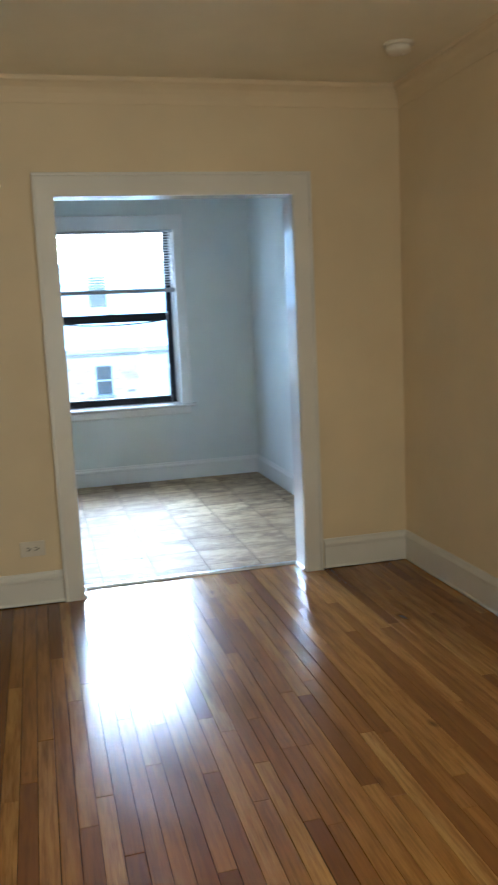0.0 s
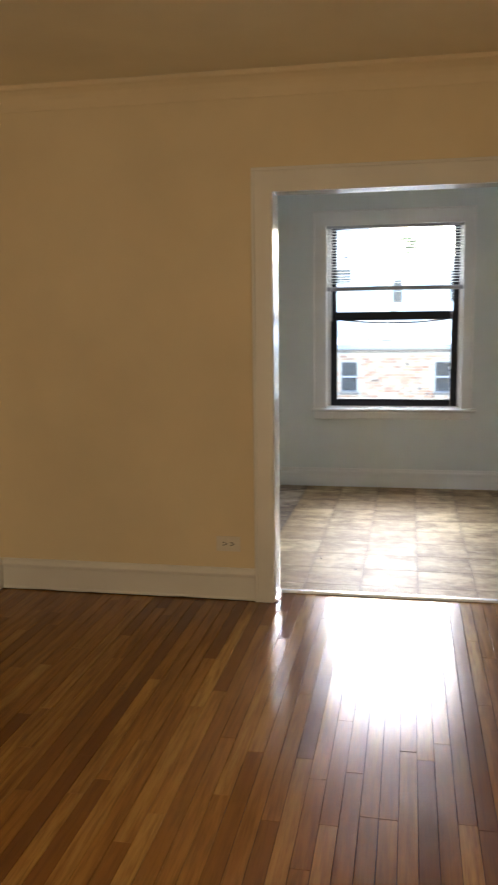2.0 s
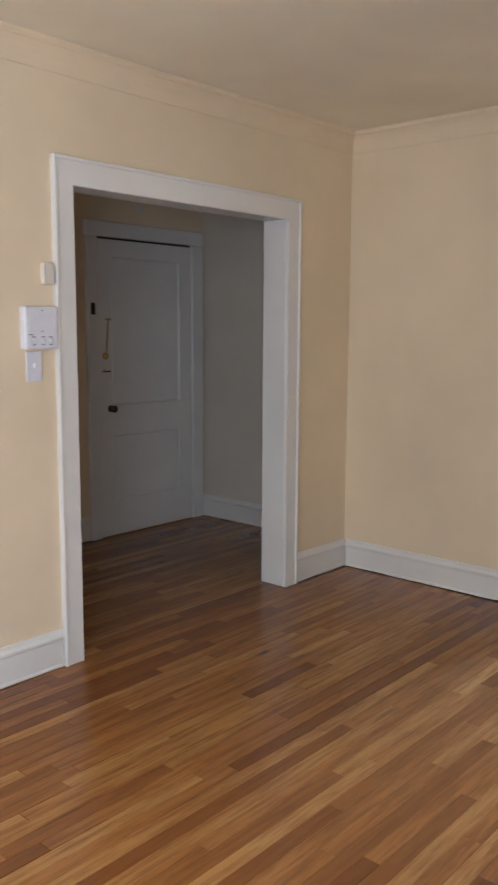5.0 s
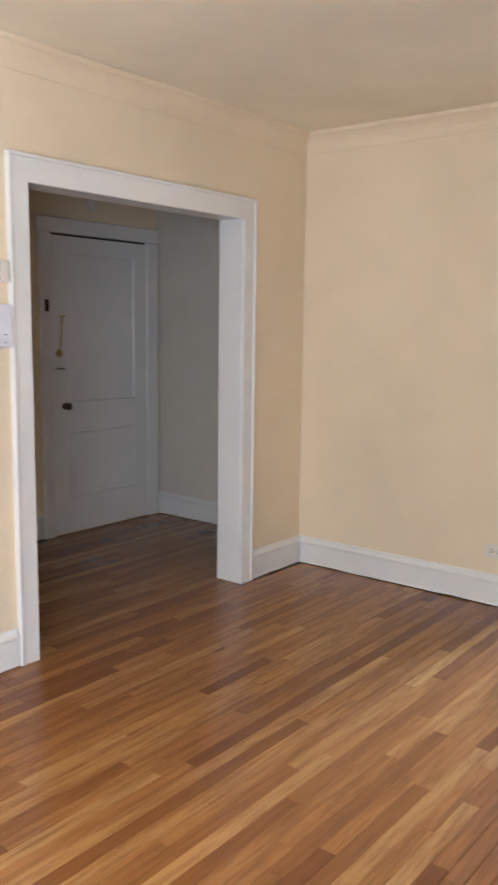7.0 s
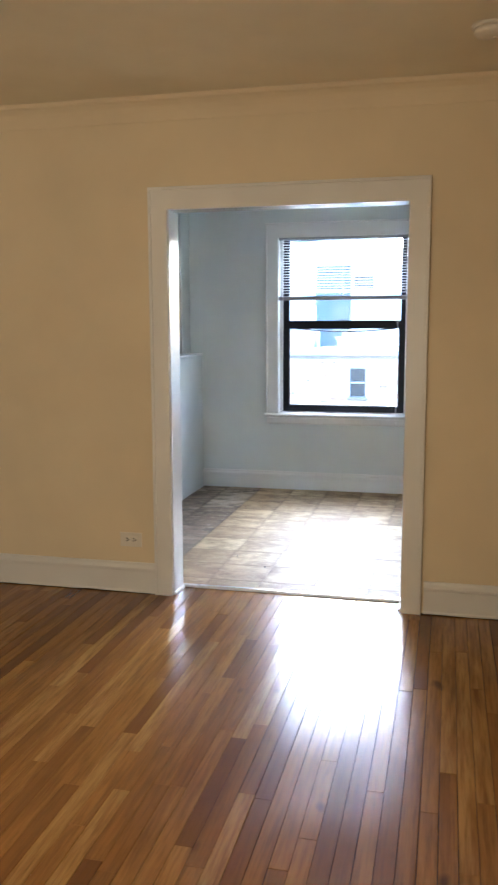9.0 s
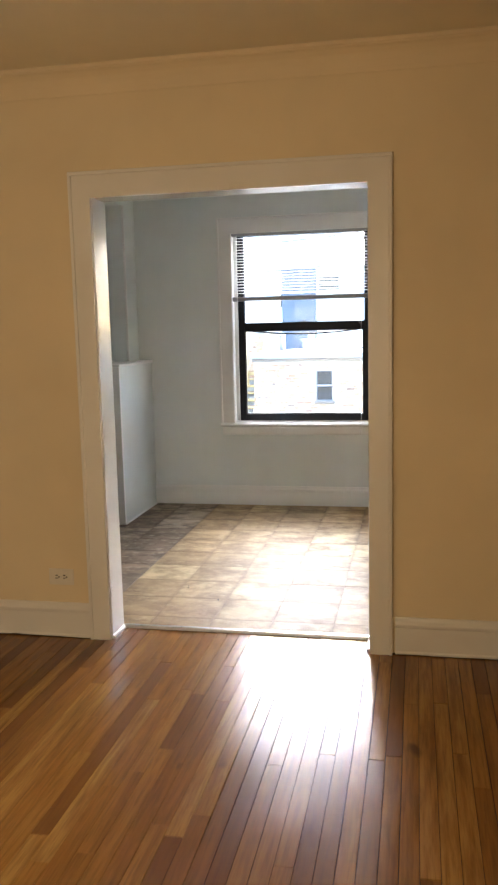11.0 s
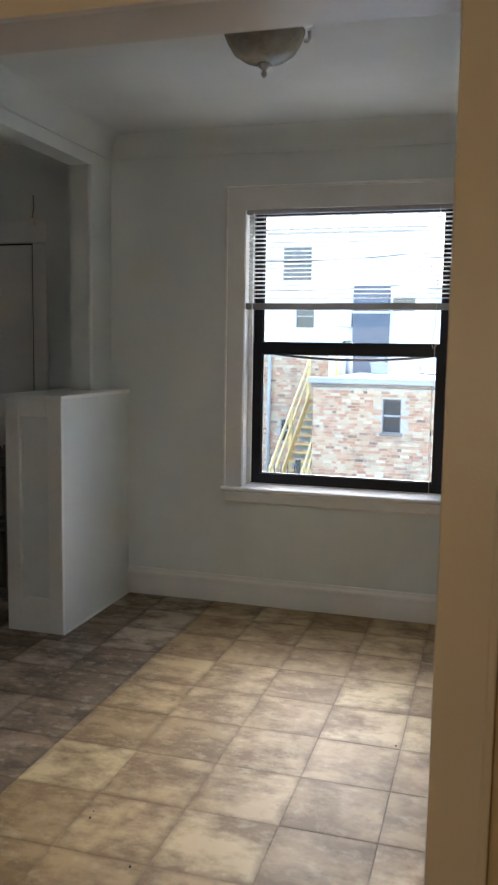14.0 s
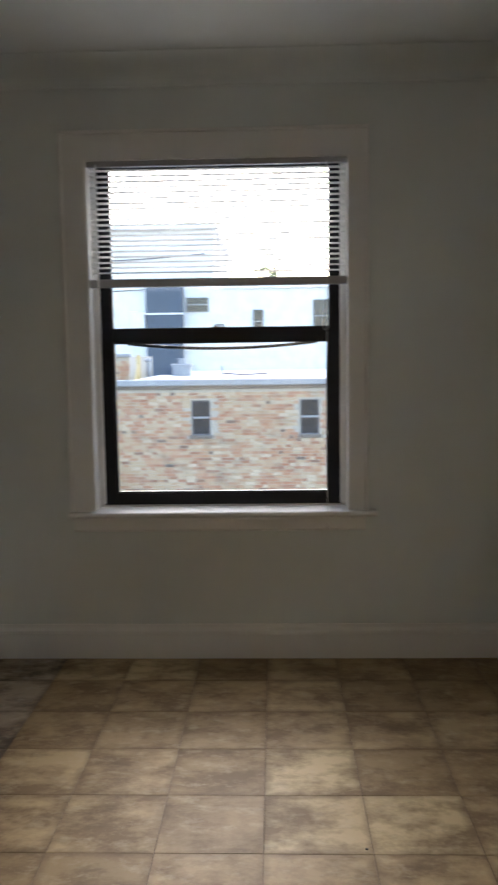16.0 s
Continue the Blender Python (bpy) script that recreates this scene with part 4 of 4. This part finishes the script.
part("roof_cable", tube([(-0.4, 27.6, 1.02), (-0.38, 27.6, 0.80), (0.2, 27.7, 0.76), (0.9, 27.6, 0.78)], 0.018, 6), IRON, garage, "loose black roof cable")
part("roof_hump", moulding([(0.32, 0.0), (0.32, 0.06), (0.26, 0.16), (0.12, 0.24), (-0.12, 0.24), (-0.26, 0.16), (-0.32, 0.06), (-0.32, 0.0)], (-2.0, 29.0, 0.74), (-1.9, 30.5, 0.74), (1, 0, 0)), SLATE_PAINT, garage, "rolled dark tarpaulin on the roof")
brick_courses(garage, GX0, 2.75, -1.74, 0.60, FY, [(x - w / 2, x + w / 2, z - 0.07, z + h) for x, z, w, h in WINS], 300)

annex = thing("rear_brick_building", (-6, 28, -4.0), "pale yellow-red brick rear building with a downpipe", "building")
part("wall", one(-11, -2.75, 25.812, 30, -4.0, 1.30), MORTAR, annex)
part("parapet_cap", one(-11.05, -2.7, 25.72, 26.0, 1.30, 1.40, bevel=0.02), COPING, annex)
part("downpipe", tube([(-4.42, 25.70, 1.25), (-4.42, 25.70, -0.3), (-4.42, 25.70, -3.9)], 0.05, 10), COPING, annex, "grey metal downpipe")
outside_window(annex, -3.9, -1.15, 0.34, 0.62, 25.78)
brick_courses(annex, -6.0, -2.75, -2.1, 1.26, 25.80, [(-4.08, -3.72, -1.16, -0.52)], 0)

stairs = thing("timber_stairs", (-2.85, 23.4, -4.0), "new yellow lumber back stairs with handrails", "stairs")
for side in (-3.16, -2.44):
    part("stringer", moulding([(-0.02, -0.16), (0.02, -0.16), (0.02, 0.10), (-0.02, 0.10)], (side, 19.4, -3.40), (side, 25.3, 0.14), (1, 0, 0)), TIMBER, stairs)
for k in range(19):
    y, z = 19.5 + 0.305 * k, -3.36 + 0.183 * k
    part("tread", one(-3.14, -2.46, y, y + 0.27, z, z + 0.04, bevel=0.005), TIMBER, stairs)
    part("riser", one(-3.14, -2.46, y + 0.25, y + 0.265, z - 0.14, z), COPING, stairs, "grey weathered riser board")
for side in (-3.20, -2.42):
    for h in (0.50, 0.92):
        part("handrail", moulding([(-0.02, -0.05), (0.02, -0.05), (0.02, 0.05), (-0.02, 0.05)], (side, 19.4, -3.36 + h), (side, 25.3, 0.18 + h), (1, 0, 0)), TIMBER, stairs)
    for y in (19.5, 21.4, 23.3, 25.3):
        z = -3.36 + 0.6 * (y - 19.5)
        part("post", one(side - 0.045, side + 0.045, y - 0.045, y + 0.045, -4.0, z + 1.0 + (0.25 if y > 25 else 0), bevel=0.006), TIMBER, stairs)
part("landing", one(-3.25, -2.38, 25.15, 25.70, 0.08, 0.16, bevel=0.01), TIMBER, stairs)

fence = thing("iron_fence", (-3.2, 20.6, -4.0), "black iron yard fence with spear points", "fence")
for k in range(16):
    x = -4.7 + 0.15 * k
    part("picket", tube([(x, 20.6, -4.0), (x, 20.6, -1.2), (x, 20.6, -1.08)], 0.012, 5), IRON, fence)
for z in (-3.6, -1.32):
    part("rail", one(-4.75, -2.40, 20.585, 20.615, z, z + 0.03), IRON, fence)
part("post", one(-2.42, -2.32, 20.55, 20.65, -4.0, -0.95, bevel=0.01), IRON, fence)

white_house = thing("pale_apartment_building", (-3, 45, -4.0), "tall pale sided apartment building with a dark bay", "building")
part("wall", one(-14, -1.5, 40, 52, -4.0, 6.6), SIDING, white_house)
part("wall", one(-1.5, 9, 40.02, 52, -4.0, 4.1), SIDING, white_house)
part("roof", one(-14.3, -1.3, 39.7, 52.3, 6.6, 6.8, bevel=0.03), SIDING, white_house)
part("roof", one(-1.29, 9.3, 39.8, 52.3, 4.1, 4.25, bevel=0.03), SIDING, white_house)
part("bay", one(-4.35, -2.8, 39.4, 40, -4.0, 4.2, bevel=0.02), SLATE_PAINT, white_house, "dark slate clad bay")
part("bay_trim", one(-4.40, -2.75, 39.35, 39.42, 3.02, 3.10), SIDING, white_house)
for x, z, w, h in ((-7.0, 4.5, 1.3, 1.5), (-2.2, 3.15, 0.95, 0.6), (0.42, 2.2, 0.42, 1.0), (3.2, 2.2, 0.8, 1.4), (-9.6, 2.0, 1.0, 1.5), (-6.6, 2.4, 0.8, 1.0)):
    outside_window(white_house, x, z, w, h, 39.97)
part("balcony_box", one(-5.05, -4.42, 39.5, 40, 2.45, 3.2, bevel=0.03), SIDING, white_house)

tree = thing("tree", (0.9, 56, -4.0), "leafy green tree behind the flat roof", "tree")
part("trunk", turned([(0.22, -4.0), (0.17, -1.0), (0.12, 2.0), (0.06, 6.0)], 10, "z", (0.9, 56, 0)), BARK, tree)
for k in range(6):
    a = k * 1.05
    part("limb", tube([(0.9, 56, 3.6 + 0.35 * k), (0.9 + 0.5 * math.cos(a), 56 + 0.5 * math.sin(a), 4.5 + 0.35 * k), (0.9 + 0.9 * math.cos(a), 56 + 0.9 * math.sin(a), 5.1 + 0.35 * k)], 0.035, 6), BARK, tree)
verts, faces = [], []
leaf_rng = random.Random(8)
for k in range(2600):
    c = Vector((leaf_rng.gauss(0, 0.55), leaf_rng.gauss(0, 0.55), leaf_rng.gauss(0, 0.5)))
    if c.length > 1.35 or noise.noise(c * 1.7) < -0.12:
        continue
    c += Vector((0.9, 56, 6.3))
    u = Vector((leaf_rng.uniform(-1, 1), leaf_rng.uniform(-1, 1), leaf_rng.uniform(-1, 1))).normalized() * 0.07
    w = u.orthogonal().normalized() * 0.035
    n = len(verts)
    verts += [c - u, c + w, c + u, c - w]
    faces.append((n, n + 1, n + 2, n + 3))
me = bpy.data.meshes.new("crown")
me.from_pydata(verts, [], faces)
me.materials.append(LEAF)
ob = new("crown", me)
ob.parent, ob.matrix_parent_inverse = tree, tree.matrix_basis.inverted()
for z in (4.3, 5.6):
    part("service_cable", tube([(-13 + 0.62 * i, 39.9, z - 0.25 * (1 - ((i - 9) / 9) ** 2)) for i in range(19)], 0.02, 5), IRON, white_house)


# ---- floors: boards and tiles ----
rng = random.Random(4)


def piece_mesh(name, chamfer_x, chamfer_y, thick, material):
    """A unit piece, 1 by 1, with chamfered top edges, its top at 0."""
    bm = bmesh.new()
    low = [bm.verts.new((x, y, -thick)) for x, y in ((-0.5, -0.5), (0.5, -0.5), (0.5, 0.5), (-0.5, 0.5))]
    mid = [bm.verts.new((x, y, -0.0009)) for x, y in ((-0.5, -0.5), (0.5, -0.5), (0.5, 0.5), (-0.5, 0.5))]
    a, b = 0.5 - chamfer_x, 0.5 - chamfer_y
    top = [bm.verts.new((x, y, 0)) for x, y in ((-a, -b), (a, -b), (a, b), (-a, b))]
    bm.faces.new(top)
    for k in range(4):
        j = (k + 1) % 4
        bm.faces.new((low[k], low[j], mid[j], mid[k]))
        bm.faces.new((mid[k], mid[j], top[j], top[k]))
    me = bpy.data.meshes.new(name)
    bm.to_mesh(me)
    bm.free()
    me.materials.append(material)
    return me


floor = structure("floor", boxes((HX, RX, SY, PD - 0.006, -0.25, -0.008), (HX, LX - 0.01, PD - 0.006, HY, -0.25, -0.0085)), SUBFLOOR, "varnished strip oak floor of the living room and hall", "floor")
BW = 0.0572
rows = []
n_rows = int((RX - HX) / BW) + 1
for i in range(n_rows):
    x = HX + BW * (i + 0.5)
    if x + BW / 2 > RX + 0.02:
        continue
    y0, y1 = (SY if x > LX - 0.16 else HS), (PD - 0.008 if x > LX - 0.16 else HY)
    y = y0 - rng.uniform(0, 0.7)
    while y < y1:
        ln = rng.choice((0.45, 0.65, 0.85, 1.05, 1.3, 1.6, 1.9))
        a, b = max(y, y0), min(y + ln, y1)
        if y1 - b < 0.12:
            b = y1 - rng.choice((0.0, 0.002, 0.005, 0.009))
        if b - a > 0.02:
            rows.append((x, (a + b) / 2, b - a - 0.0008))
        if y1 - b < 0.01:
            break
        y += ln
near = sorted(rows, key=lambda r: (r[0] - 0.7) ** 2 * 1.5 + (r[1] - 2.9) ** 2)
board_mesh = piece_mesh("board", 0.013, 0.0006, 0.008, WOOD)
for x, y, ln in near[:300]:
    ob = new("board", board_mesh)
    ob.parent, ob.matrix_parent_inverse = floor, floor.matrix_basis.inverted()
    ob.matrix_basis = Matrix.Translation((x, y, rng.uniform(-0.0004, 0.0002))) @ Matrix.Rotation(radians(rng.uniform(-0.4, 0.4)), 4, "Y") @ Matrix.Rotation(radians(rng.uniform(-0.03, 0.03)), 4, "X") @ Matrix.Diagonal((BW - rng.choice((0.0008, 0.0012, 0.0018, 0.0026)), ln - rng.choice((0.0, 0.0, 0.0012)), 1, 1))
verts, faces = [], []
for x, y, ln in near[300:]:
    n, w, h = len(verts), (BW - 0.0010) / 2, ln / 2
    dz = rng.uniform(-0.0004, 0.0002)
    for k, (cx, cy, z) in enumerate(((0, 0, -0.008), (0, 0, -0.0014), (0.0008, 0.001, 0))):
        verts += [(x - w + cx, y - h + cy, z + dz), (x + w - cx, y - h + cy, z + dz), (x + w - cx, y + h - cy, z + dz), (x - w + cx, y + h - cy, z + dz)]
    faces.append((n + 8, n + 9, n + 10, n + 11))
    for lv in (0, 4):
        for k in range(4):
            j = (k + 1) % 4
            faces.append((n + lv + k, n + lv + j, n + lv + 4 + j, n + lv + 4 + k))
me = bpy.data.meshes.new("further_boards")
me.from_pydata(verts, [], faces)
me.materials.append(WOOD)
ob = tagged(new("further_boards", me), "further strip oak boards", "", "", "stuff")
ob.parent, ob.matrix_parent_inverse = floor, floor.matrix_basis.inverted()

floor_2 = structure("floor_dining", one(-2.2, DRX, PD - 0.004, NY, -0.25, -0.002), MORTAR_DARK, "worn mottled beige stone-look tile floor of the dining room", "floor")
TW, TX, TY = 0.311, 0.133, 5.962
tile_mesh = piece_mesh("tile", 0.004, 0.004, 0.004, TILE)
darker_mesh = piece_mesh("tile", 0.004, 0.004, 0.004, DARKER_TILE)
for i in range(-8, 7):
    for j in range(-6, 6):
        x0, x1 = max(-2.2, TX + TW * i), min(DRX, TX + TW * (i + 1))
        y0, y1 = max(PD + 0.030, TY + TW * j), min(NY, TY + TW * (j + 1))
        if x1 - x0 < 0.02 or y1 - y0 < 0.02:
            continue
        # the darker, browner tiles lie towards the alcove
        ob = new("tile", darker_mesh if i < 0 else tile_mesh)
        ob.parent, ob.matrix_parent_inverse = floor_2, floor_2.matrix_basis.inverted()
        ob.matrix_basis = Matrix.Translation(((x0 + x1) / 2, (y0 + y1) / 2, rng.uniform(0.0005, 0.0009))) @ Matrix.Rotation(radians(rng.uniform(-0.10, 0.10)), 4, "X") @ Matrix.Diagonal((x1 - x0 - 0.0014, y1 - y0 - 0.0014, 1, 1))
